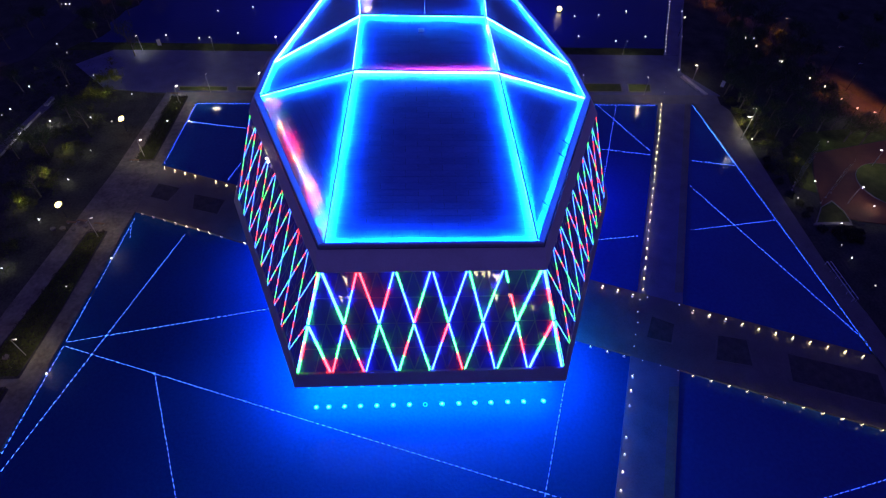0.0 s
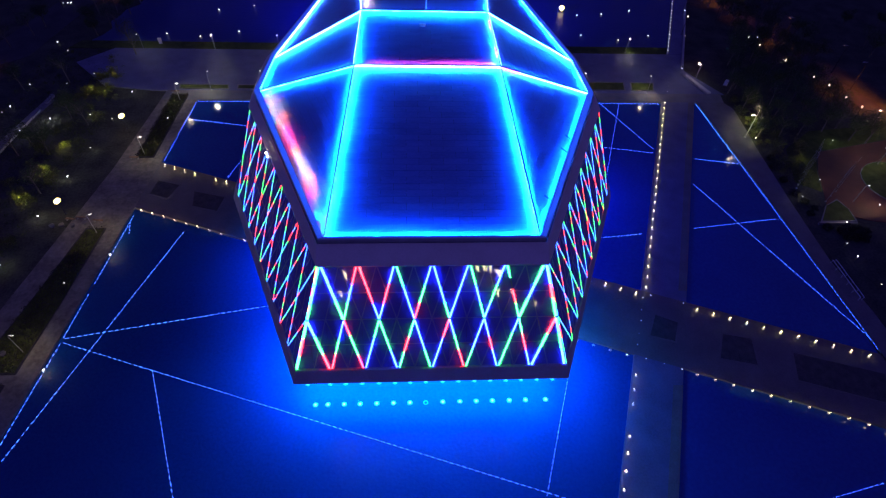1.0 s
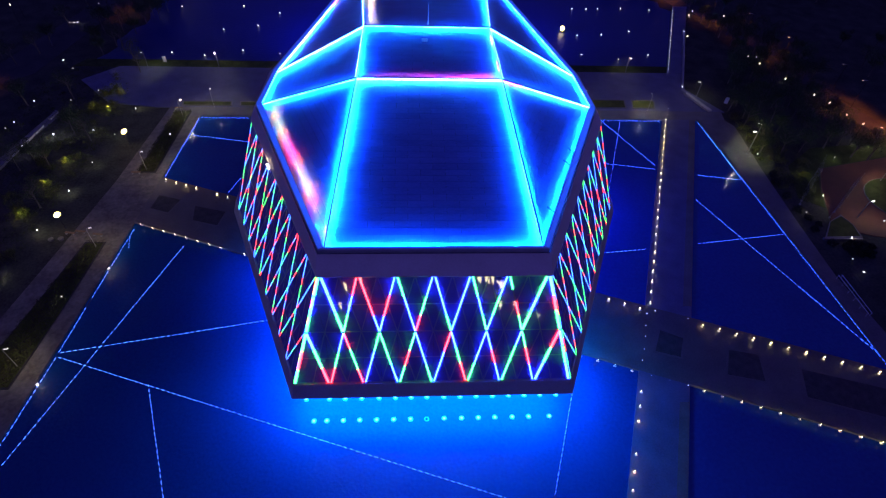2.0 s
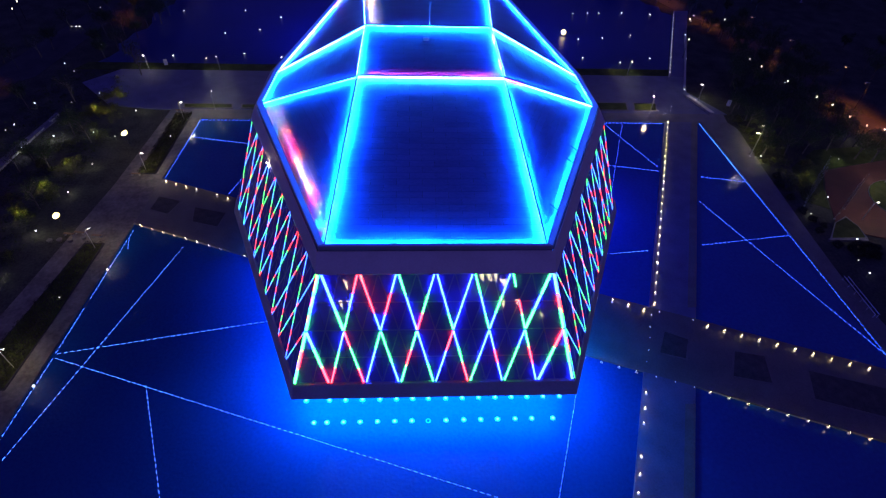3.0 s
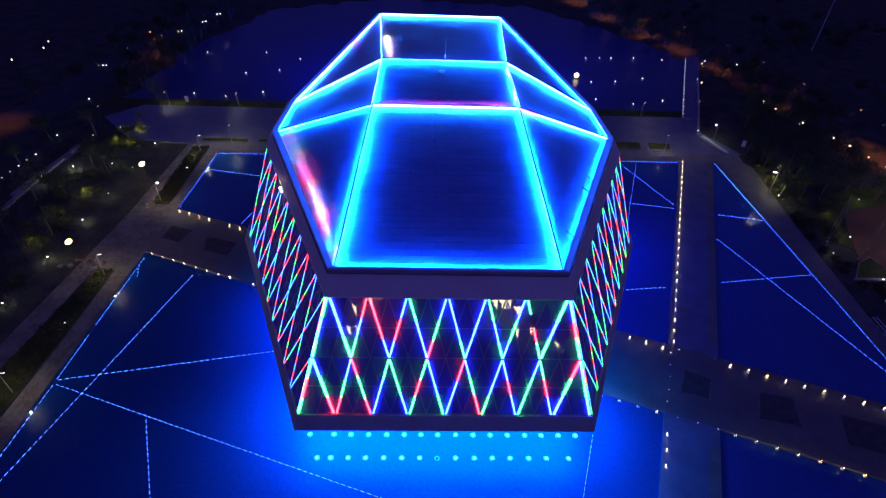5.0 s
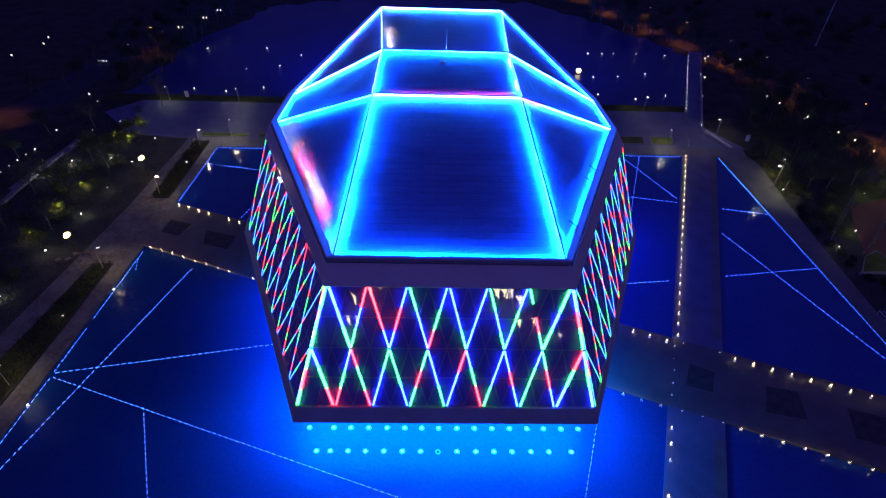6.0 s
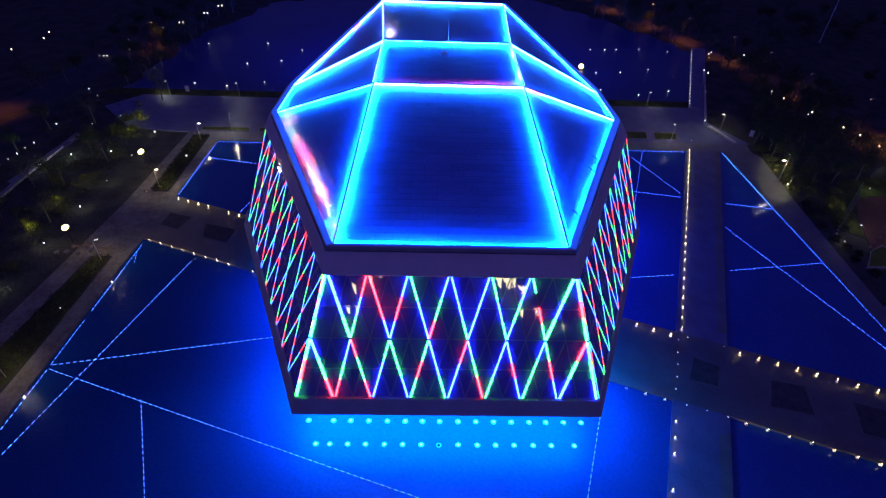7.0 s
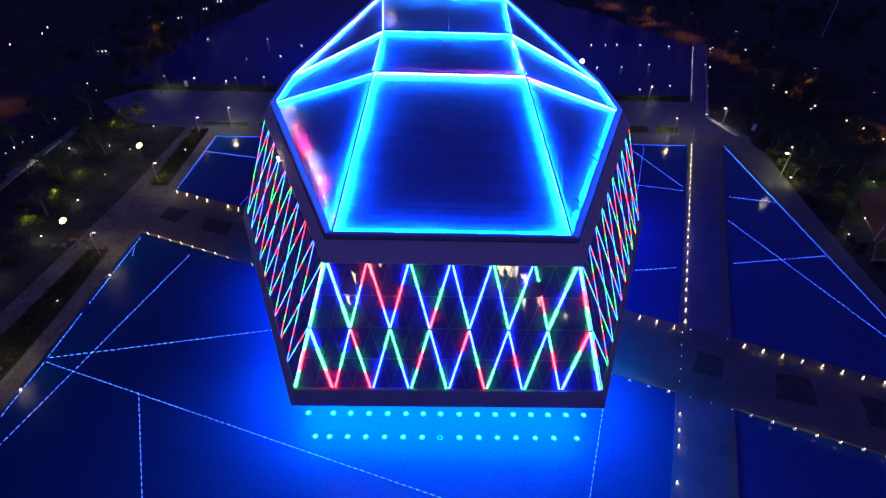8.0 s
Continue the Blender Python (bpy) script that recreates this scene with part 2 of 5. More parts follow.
def slab(poly, z0, z1, bm=None):
    bm = bm or bmesh.new()
    lo, hi = [bm.verts.new((x, y, z0)) for x, y in poly], [bm.verts.new((x, y, z1)) for x, y in poly]
    bm.faces.new(hi)
    bm.faces.new(lo[::-1])
    for k in range(len(poly)):
        j = (k + 1) % len(poly)
        bm.faces.new((lo[k], lo[j], hi[j], hi[k]))
    return bm


# ---- ground, pools and paths ----
def structure(name, bm, material, label, category):
    return tagged(part(name, bm, material), label, category, kind="structure")


bm = bmesh.new()
bmesh.ops.create_grid(bm, x_segments=8, y_segments=8, size=900)
ground = structure("ground", bm, SOIL, "dark park soil and rough grass at night", "ground")
ground.location = (0, 150, -0.03)

PAVE = 0.28          # paving stands this far above the water
PLAZA = [(-60.8, -46.0), (75.6, -46.0), (68.6, 80.4), (-52.9, 80.2)]


def left_edge(y):
    return -52.9 - 0.063 * (80.2 - y)


def right_edge(y):
    return 68.6 + 0.0615 * (80.4 - y)


def lane_right(y):
    return 37.0 + 0.385 * y


south = clip(PLAZA, -0.388, -1, -21.6)
north = clip(PLAZA, 0.384, 1, 36.0)
pools = [clip(south, -1, 0.382, -28.9), clip(south, 1, -0.385, 37.0), clip(north, -1, 0.382, -28.9), clip(north, 1, -0.385, 37.0)]
for k, poly in enumerate(pools):
    structure("water_%d" % (k + 1), slab(poly, -0.02, 0.0), RIPPLE if k else WATER, "still blue-lit water of a shallow ornamental pool", "water")

cross = clip(clip(PLAZA, 0.388, 1, 21.6), -0.384, -1, -36.0)
structure("path_cross", slab(cross, -0.02, PAVE), PAVING, "wide granite path crossing the pools on the slant", "path")
lane = clip(clip([(10, -46), (110, -46), (110, 152), (10, 152)], 1, -0.382, 28.9), -1, 0.385, -37.0)
lane_a, lane_b, lane_c = clip(lane, -0.388, -1, -21.6), clip(clip(lane, 0.384, 1, 36.0), 0, -1, -80.4), clip(clip(lane, 0, 1, 104.5), -1, 0.385, -33.3)
for k, poly in enumerate((lane_a, lane_b, lane_c)):
    structure("path_lane_%d" % (k + 1), slab(poly, -0.02, PAVE + 0.004), LANEPAVE, "long straight granite path between the pools", "path")
for k, (y0, y1) in enumerate(((-46.0, 3.5), (21.5, 80.4))):
    structure("kerb_lane_%d" % (k + 1), slab([(lane_right(y0) - 1.5, y0), (lane_right(y0) + 0.02, y0), (lane_right(y1) + 0.02, y1), (lane_right(y1) - 1.5, y1)], 0.1, PAVE + 0.02), DARKPAVE, "dark stone kerb band along the path", "kerb")
promenade = [(-76, 86.0), (-64, 84.3), (-58, 84.3), (77.2, 84.3), (70.8, 95.6), (73.6, 104.5), (-80, 104.5), (-87, 97.0)]
structure("road_promenade", slab(promenade, -0.02, 0.2), LANEPAVE, "dark stone-paved promenade behind the pools", "road")
coping_north = [(-61.2, 80.2), (left_edge(80.2), 80.2), (68.6, 80.4), (75.6, 80.4), (76.2, 84.3), (-60.9, 84.3)]
structure("pavement_north", slab(coping_north, -0.02, PAVE), COPING, "pale granite pavement along the pools", "pavement")
west = [(-73.5, -46), (left_edge(-46), -46), (left_edge(80.2), 80.2), (-61.2, 80.2), (-63.2, 55), (-65.9, 36), (-68.3, 20)]
structure("pavement_west", slab(west, -0.02, PAVE), WESTPAVE, "weathered granite walkway beside the pools", "pavement")
east = [(right_edge(-46), -46), (79.0, -46), (76.4, 16), (75.0, 28), (75.2, 43), (75.9, 62), (76.3, 66), (77.0, 77.5), (75.6, 80.38), (68.6, 80.4)]
structure("pavement_east", slab(east, -0.02, PAVE), DARKPAVE, "brown-grey walkway along the pool edge", "pavement")

# the lake behind the promenade, with its bank
structure("lake_bank", slab([(-92, 104.5), (70.0, 104.5), (71.5, 108.5), (-90, 108.5)], -0.03, 0.15), GRASS, "narrow grass bank between promenade and lake", "bank")
lake = [(-88, 108.5), (70.5, 108.5), (85.5, 148.0), (83, 156), (66, 178), (40, 205), (-20, 212), (-66, 190), (-80, 150)]
shore, wob = [], random.Random(31)
for i, (p, q) in enumerate(zip(lake, lake[1:] + lake[:1])):
    n = max(1, round(math.dist(p, q) / 4))
    for k in range(n):
        off = wob.uniform(-2.2, 2.2) if k and i > 1 else 0.0
        nx, ny = (q[1] - p[1]) / math.dist(p, q), -(q[0] - p[0]) / math.dist(p, q)
        shore.append((p[0] + (q[0] - p[0]) * k / n + nx * off, p[1] + (q[1] - p[1]) * k / n + ny * off))
structure("water_lake", slab(shore, -0.03, 0.01), LAKE, "dark blue lake water behind the hall", "water")

# beds of lawn and low hedge with a stone kerb
def bed(poly, label, hedge=False, stone=None, rise=0.16):
    cx, cy = sum(p[0] for p in poly) / len(poly), sum(p[1] for p in poly) / len(poly)
    t = thing("planting_bed", cx, cy, PAVE, label=label, category="planting bed", group="planting beds")
    loc = [(x - cx, y - cy) for x, y in poly]
    n = len(loc)
    inner = []
    for i in range(n):
        p, a, b = Vector(loc[i]), Vector(loc[i - 1]), Vector(loc[(i + 1) % n])
        inner.append(tuple(p + ((a - p).normalized() + (b - p).normalized()) * 0.3))
    bmk = bmesh.new()
    lo, hi, ih = ([bmk.verts.new((*p, z)) for p in q] for q, z in ((loc, -0.01), (loc, rise), (inner, rise)))
    il = [bmk.verts.new((*p, 0.02)) for p in inner]
    for k in range(n):
        j = (k + 1) % n
        bmk.faces.new((lo[k], lo[j], hi[j], hi[k]))
        bmk.faces.new((hi[k], hi[j], ih[j], ih[k]))
        bmk.faces.new((ih[k], ih[j], il[j], il[k]))
    part("kerb", bmk, stone or COPING, t)
    part("lawn", slab(inner, 0.0, rise * 0.6), BEDSOIL if stone == PAVING else GRASS, t)
    if hedge:
        part("hedge", foliage_patch(loc, 3600, 0.9), HEDGE, t)
    return t


def leaf_quad(verts, faces, p, size, rnd):
    d = Vector((rnd.uniform(-1, 1), rnd.uniform(-1, 1), rnd.uniform(-0.4, 1))).normalized()
    u = d.orthogonal().normalized() * size
    w = d.cross(u.normalized()) * size * 0.6
    k = len(verts)
    verts += [p - u, p - w * 0.8, p + u, p + w]
    faces.append((k, k + 1, k + 2, k + 3))


def foliage_patch(poly, count, height=0.7):
    rnd = random.Random(5)
    xs, ys = [p[0] for p in poly], [p[1] for p in poly]
    verts, faces = [], []
    while len(faces) < count:
        x, y = rnd.uniform(min(xs), max(xs)), rnd.uniform(min(ys), max(ys))
        inside = True
        n = len(poly)
        sgn = [(poly[(i + 1) % n][0] - poly[i][0]) * (y - poly[i][1]) - (poly[(i + 1) % n][1] - poly[i][1]) * (x - poly[i][0]) for i in range(n)]
        if min(sgn) < 0 < max(sgn):
            continue
        h = height * (0.5 + 0.5 * noise.noise(Vector((x * 0.5, y * 0.5, 3)))) + 0.15
        leaf_quad(verts, faces, Vector((x, y, 0.1 + rnd.uniform(0.3, 1) * h)), 0.16, rnd)
    return mesh_from("hedge", verts, faces)


BED = "low green planting bed with a granite kerb"
bed([(-59.8, 58.3), (-56.2, 58.3), (-55.3, 82.2), (-59.0, 82.2)], BED + " beside the walkway", True, ASPHALT)
bed([(-66.9, 7.6), (-60.6, 7.6), (-59.5, 20), (-58.4, 37.6), (-62.0, 37.6), (-64.2, 22)], BED + " beside the walkway", True, ASPHALT)
bed([(-69.4, -14.0), (-62.3, -14.0), (-61.3, 5.9), (-67.2, 5.9)], BED + " beside the walkway", True, ASPHALT)
for quad in ([(-58.3, 84.9), (-46.5, 84.9), (-46.9, 87.0), (-58.8, 87.0)], [(-44.6, 84.9), (-34, 84.9), (-34, 87.0), (-44.9, 87.0)],
             [(53.5, 85.6), (59.4, 85.6), (60.5, 89.4), (54.2, 89.6)], [(38, 85.6), (52.0, 85.6), (52.6, 89.6), (38, 89.6)]):
    bed(quad, BED + " beside the promenade").location.z = 0.2
for quad in ([(45.6, 7.8), (51.7, 6.3), (52.9, 11.7), (48.0, 12.8)], [(56.4, 3.7), (70, -1.0), (71.5, 4.8), (58.1, 9.1)], [(35.6, 12.3), (39.9, 10.9), (41.8, 15.0), (38.0, 16.9)],
             [(-53.9, 46.9), (-49.7, 45.4), (-48.2, 49.8), (-53.4, 51.4)], [(-44.8, 43.4), (-39.4, 41.7), (-38.7, 46.2), (-45.6, 48.1)]):
    bed(quad, "dark low planting bed set in the granite path", False, PAVING, 0.03).location.z = PAVE + 0.004

# round lawns and red plaza east of the pools
red = [(82.0, 41.5), (89, 38.8), (96, 37.5), (118, 36), (122, 66), (110.7, 65.8), (99.6, 63.1), (90, 60.8), (86.5, 54), (84, 47)]
structure("pavement_red", slab(red, -0.02, 0.12), REDPAVE, "red-brown clay paved plaza in the park", "pavement")
bed([(102.6 + 8 * math.cos(a), 49.6 + 7.6 * math.sin(a)) for a in [2 * math.pi * k / 24 for k in range(24)]], "round lawn island with a pale kerb in the red plaza").location.z = 0.12
bed([(78.6, 38.3), (86.3, 38.3), (86.5, 41.9), (85.6, 45.0), (82.2, 43.0)], "small lit lawn beside the red plaza").location.z = 0.124
structure("lawn_east", slab([(79.5, 50.5), (83.8, 47.4), (86.2, 54.2), (89.8, 61.1), (99.5, 63.4), (110.6, 66.1), (122, 66.4), (118, 74), (104, 70.5), (92, 69), (83, 62)], -0.03, 0.02), GRASS, "green lawn strip round the red plaza", "lawn")
structure("road_east", slab([(119.5, 60), (121.5, 66), (112.5, 90.5), (109.5, 110), (103, 142), (92, 160), (70, 215), (58, 290), (50, 290), (64, 210), (87, 154), (98, 138), (104.5, 109), (107.2, 91.5), (110.5, 79)], -0.02, 0.05), ASPHALT, "street behind the trees under orange lamps", "road")
structure("road_west", slab([(-140, 60), (-100, 100), (-94, 140), (-84, 172), (-80, 260), (-90, 260), (-94, 172), (-104, 140), (-112, 100), (-150, 66)], -0.02, 0.05), ASPHALT, "street on the far side of the park", "road")
structure("path_garden", slab([(-90.5, 61), (-89, 60.4), (-85.2, 80), (-87.2, 80.8)], -0.02, 0.1), COPING, "pale narrow garden path between shrubs", "path")

# low lit wall along the far lane
wall_poly = [(70.6, 97.4), (71.0, 97.3), (83.6, 131.0), (83.2, 131.2)]
structure("wall_lane", slab(wall_poly, 0.0, 0.9), CONCRETE, "low pale parapet wall along the lane", "wall")
structure("wall_lawn", slab([(78.0, 37.7), (85.8, 37.5), (85.8, 37.9), (78.0, 38.1)], 0.0, 0.5), COPING, "low pale garden wall beside a lawn", "wall")
structure("wall_lane_end", slab([(70.6, 93.4), (69.6, 92.9), (72.8, 84.4), (73.9, 84.6)], 0.1, 0.6), PALESTONE, "low concrete retaining wall beside the path", "wall")

# ---- the building ----
building = thing("hall_building", 0, 46, 0, label="raised eight-sided hall with diamond-grid glass and blue-lit roof", category="building")
ORG = Vector((0, 46, 0))
ZT, ZM, ZB = 26.05, 18.6, 11.05
# plan of the facade's head and foot, round from the front's west corner
HEAD = [(-13.25, 6.0), (13.3, 6.0), (26.95, 37.8), (26.6, 52.5), (15.0, 101.5), (-15.0, 101.5), (-26.6, 52.5), (-26.8, 37.8)]
FOOT = [(-17.45, 1.3), (17.65, 1.3), (32.3, 36.6), (32.2, 54.0), (19.0, 106.5), (-19.0, 106.5), (-32.2, 54.0), (-32.3, 36.6)]


def grow(poly, d):
    """The outline moved outwards by d."""
    out, n = [], len(poly)
    for i in range(n):
        p, a, b = Vector(poly[i]), Vector(poly[i - 1]), Vector(poly[(i + 1) % n])
        n1, n2 = ((q - r).normalized() for q, r in ((p, a), (b, p)))
        n1, n2 = Vector((n1.y, -n1.x)), Vector((n2.y, -n2.x))
        s = (n1 + n2).normalized()
        out.append(tuple(p + s * d / s.dot(n1)))
    return out


def ring(bm, rows, closed=True):
    """Bands between outlines of (poly, z)."""
    vs = [[bm.verts.new((x, y - 46, z)) for x, y in poly] for poly, z in rows]
    n = len(vs[0])
    for a, b in zip(vs, vs[1:]):
        for k in range(n):
            j = (k + 1) % n
            bm.faces.new((a[k], a[j], b[j], b[k]))
    return vs


# skirt with soffit
bm = bmesh.new()
under = grow(FOOT, -7.0)
vs = ring(bm, [(under, 9.7), (grow(FOOT, 0.0), 8.9), (grow(FOOT, 0.95), 8.9), (grow(FOOT, 0.22), 11.0), (grow(FOOT, -0.4), 11.0)])
part("skirt", bm, STONE, building, "dark stone band under the glass")
part("soffit", slab([(x, y - 46) for x, y in under], 9.5, 9.7), CONCRETE, building)
core = [(-12, 28), (12, 28), (17, 50), (12, 84), (-12, 84), (-17, 50)]
part("core", slab([(x, y - 46) for x, y in core], -0.02, 9.6), CONCRETE, building, "concrete base under the raised hall")
# chamfered parapet and rim
ROOFZ = 27.15
OUT = [(-13.55, 8.6), (13.55, 8.6), (26.7, 40.2), (25.9, 51.3), (14.9, 100.0), (-14.9, 100.0), (-25.9, 51.3), (-26.7, 40.2)]
EDGE = [(-12.75, 9.15), (12.75, 9.15), (25.55, 40.5), (24.9, 50.8), (14.0, 99.0), (-14.0, 99.0), (-24.9, 50.8), (-25.55, 40.5)]
bm = bmesh.new()
ring(bm, [(grow(HEAD, -0.5), ZT), (grow(HEAD, 0.3), ZT), (grow(HEAD, 0.3), ZT + 0.15), (grow(OUT, 0.25), 26.85), (OUT, 26.9), (OUT, 26.5)])
part("parapet", bm, PARAPET, building, "sloping polished parapet band above the glass")
bm = bmesh.new()
ring(bm, [(grow(OUT, -0.12), 26.5), (grow(OUT, -0.12), 27.45), (grow(EDGE, 0.08), 27.62), (grow(EDGE, 0.08), 27.57), (grow(EDGE, 0.2), 27.55), (grow(EDGE, 0.2), 26.6)])
part("rim", bm, RIM, building, "smooth metal rim round the roof")

# floors, inner walls
for z in (11.2, 14.7, 18.35, 22.0):
    f = (z - ZB) / (ZT - ZB)
    poly = [((1 - f) * a[0] + f * b[0], (1 - f) * a[1] + f * b[1]) for a, b in zip(grow(FOOT, -0.9), grow(HEAD, -0.9))]
    part("floor_slab", slab([(x, y - 46) for x, y in poly], z - 0.3, z), INTERIOR, building)
# unseen ceiling added to keep roof light out of the storeys
part("ceiling_slab", slab([(x, y - 46) for x, y in grow(HEAD, -0.45)], 25.85, 26.1), INTERIOR, building)
part("inner_wall", slab([(x, y - 46) for x, y in [(-8, 14), (8, 14), (18, 40), (18, 52), (9, 90), (-9, 90), (-18, 52), (-18, 40)]], 11.2, 26.0), INTERIOR, building)


def face_point(k, u, v, off=0.0):
    """A place on facade k: u along from its first corner, v up from foot to head, off outwards."""
    j = (k + 1) % 8
    a, b = (Vector((*p[k], z)) for p, z in ((FOOT, ZB), (HEAD, ZT)))
    c, d = (Vector((*p[j], z)) for p, z in ((FOOT, ZB), (HEAD, ZT)))
    p = (a.lerp(b, v)).lerp(c.lerp(d, v), u)
    nrm = (c - a).cross(b - a).normalized()
    return p + nrm * off - ORG


def face_normal(k):
    return ((face_point(k, 1, 0) - face_point(k, 0, 0)).cross(face_point(k, 0, 1) - face_point(k, 0, 0))).normalized()


VM = (ZM - ZB) / (ZT - ZB)
rnd = random.Random(11)


def facade(k, top_u, mid_u, low_u, wide, thick, lamps, pieces, apart=0.12):
    nrm = face_normal(k)
    bars = []
    for j, um in enumerate(mid_u):
        for i in (j - 1, j):
            if 0 <= i < len(top_u):
                bars.append(((um, VM), (top_u[i], 1.0)))
        for i in (j, j + 1):
            if 0 <= i < len(low_u):
                bars.append(((um, VM), (low_u[i], 0.0)))
    # unlit bars between the lit ones
    bmd = bmesh.new()
    mt, mm, ml = ([(a + b) / 2 for a, b in zip(us, us[1:])] for us in (top_u, mid_u, low_u))
    for j, um in enumerate(mm):
        for i in (j - 1, j):
            if 0 <= i < len(mt):
                beam(bmd, face_point(k, um, VM), face_point(k, mt[i], 1), 0.12, 0.07, nrm)
        for i in (j, j + 1):
            if 0 <= i < len(ml):
                beam(bmd, face_point(k, um, VM), face_point(k, ml[i], 0), 0.12, 0.07, nrm)
    for v in (0.005, VM / 2, VM, (1 + VM) / 2, 0.995):
        beam(bmd, face_point(k, 0, v), face_point(k, 1, v), 0.12, 0.076, nrm)
    pane = part("facade", bmd, MULLION, building, "glass facade in a dark diamond grid of metal bars")
    dense = [sorted([0.0, 1.0] + [u for u in us + mids if 0.004 < u < 0.996]) for us, mids in ((low_u, ml), (mid_u, mm), (top_u, mt))]
    half = [sorted({0.0, 1.0} | {(p + q) / 2 for p, q in zip([(a + b) / 2 for a, b in zip(x, x[1:])], [(a + b) / 2 for a, b in zip(y[(len(y) - len(x)) // 2:], y[(len(y) - len(x)) // 2 + 1:])])})
            for x, y in ((dense[1], dense[0]), (dense[2], dense[1]))]
    levels = [(dense[0], 0.0), (half[0], VM / 2), (dense[1], VM), (half[1], (1 + VM) / 2), (dense[2], 1.0)]
    for (lo, v0), (hi, v1) in zip(levels, levels[1:]):
        i = j = 0
        while i < len(lo) - 1 or j < len(hi) - 1:
            if j == len(hi) - 1 or (i < len(lo) - 1 and lo[i + 1] <= hi[j + 1]):
                tri = [(lo[i], v0), (lo[i + 1], v0), (hi[j], v1)]
                i += 1
            else:
                tri = [(lo[i], v0), (hi[j + 1], v1), (hi[j], v1)]
                j += 1
            pts = [face_point(k, *t, rnd.uniform(-0.014, 0.014)) for t in tri]
            mid = (pts[0] + pts[1] + pts[2]) / 3
            part("pane", mesh_from("pane", [mid.lerp(p, 0.985) for p in pts], [(0, 1, 2)]), GLASS, pane)
    for n, (p, q) in enumerate(bars):
        # the two bars that meet at a tip stand a hand apart
        tip = apart / (face_point(k, 1, q[1]) - face_point(k, 0, q[1])).length
        q = (min(1, max(0, q[0] + (tip if p[0] > q[0] else -tip))), q[1])
        edge = min(p[0], q[0]) < 0.02 or max(p[0], q[0]) > 0.98
        strip = thick * (1.5 if edge and k == 0 else 1.0)
        a, b = face_point(k, *p, 0.15), face_point(k, *q, 0.15)
        bmh = bmesh.new()
        beam(bmh, face_point(k, *p, 0.07), face_point(k, *q, 0.07), wide, 0.1, nrm)
        part("bar_housing", bmh, ALU, pane)
        cuts = [0.0] + [(i + rnd.uniform(-0.15, 0.15)) / pieces for i in range(1, pieces)] + [1.0]
        cols = []
        for i in range(pieces):
            cols.append(rnd.choice([c for c in (*lamps, lamps[2]) if not cols or c != cols[-1] or rnd.random() < 0.5]))
        spans = list(zip(cuts, cuts[1:], cols))
        if k == 0 and p == (mid_u[6], VM) and q[1] == 1.0 and q[0] < p[0]:
            spans = [(0.0, 0.28, lamps[1]), (0.28, 0.54, lamps[0]), (0.76, 1.0, lamps[1])]   # one length is out
        for s0, s1, c in spans:
            bml = bmesh.new()
            g = 0.007
            beam(bml, a.lerp(b, 0.012 + 0.976 * s0 + g), a.lerp(b, 0.012 + 0.976 * s1 - g), strip, 0.05, nrm)
            part("led_tube", bml, c, pane)


def front_row(count, half, first, last):
    """Shares of a row's width: tips 4.31 m apart round the axis, the end ones at the corners."""
    xs = [first] + [-0.2 + 4.31 * (i - (count - 1) / 2) for i in range(1, count - 1)] + [last]
    return [(x + half) / (2 * half) for x in xs]


facade(0, front_row(7, 13.27, -13.12, 13.05), front_row(8, 15.40, -15.38, 15.25), front_row(9, 17.5, -17.4, 17.4), 0.17, 0.19, (LED_R, LED_G, LED_B), 3)
facade(1, [i / 9 for i in range(10)], [j / 9.25 for j in range(10)], [i / 9.6 for i in range(10)], 0.2, 0.09, (SIDE_R, SIDE_G, SIDE_B), 7)
facade(7, [1 - i / 9 for i in range(10)], [1 - j / 9.25 for j in range(10)], [1 - i / 9.6 for i in range(10)], 0.2, 0.09, (SIDE_R, SIDE_G, SIDE_B), 7)
for k in (2, 3, 4, 5, 6):
    wall = mesh_from("glass", [face_point(k, u, v) for u, v in ((0, 0), (1, 0), (1, 1), (0, 1))], [(0, 1, 2, 3)])
    part("facade", wall, MULLION, building, "dark plain facade")

# roof facets
RF, RB = 33.4, 33.05
FL, FR, S1R, S2R, BR, BL, S2L, S1L = [Vector((x, y, ROOFZ)) for x, y in EDGE]
CFL, CFR, CBR, CBL = Vector((-10.5, 37.1, RF)), Vector((10.5, 37.1, RF)), Vector((10.45, 55.6, RB)), Vector((-10.45, 55.6, RB))


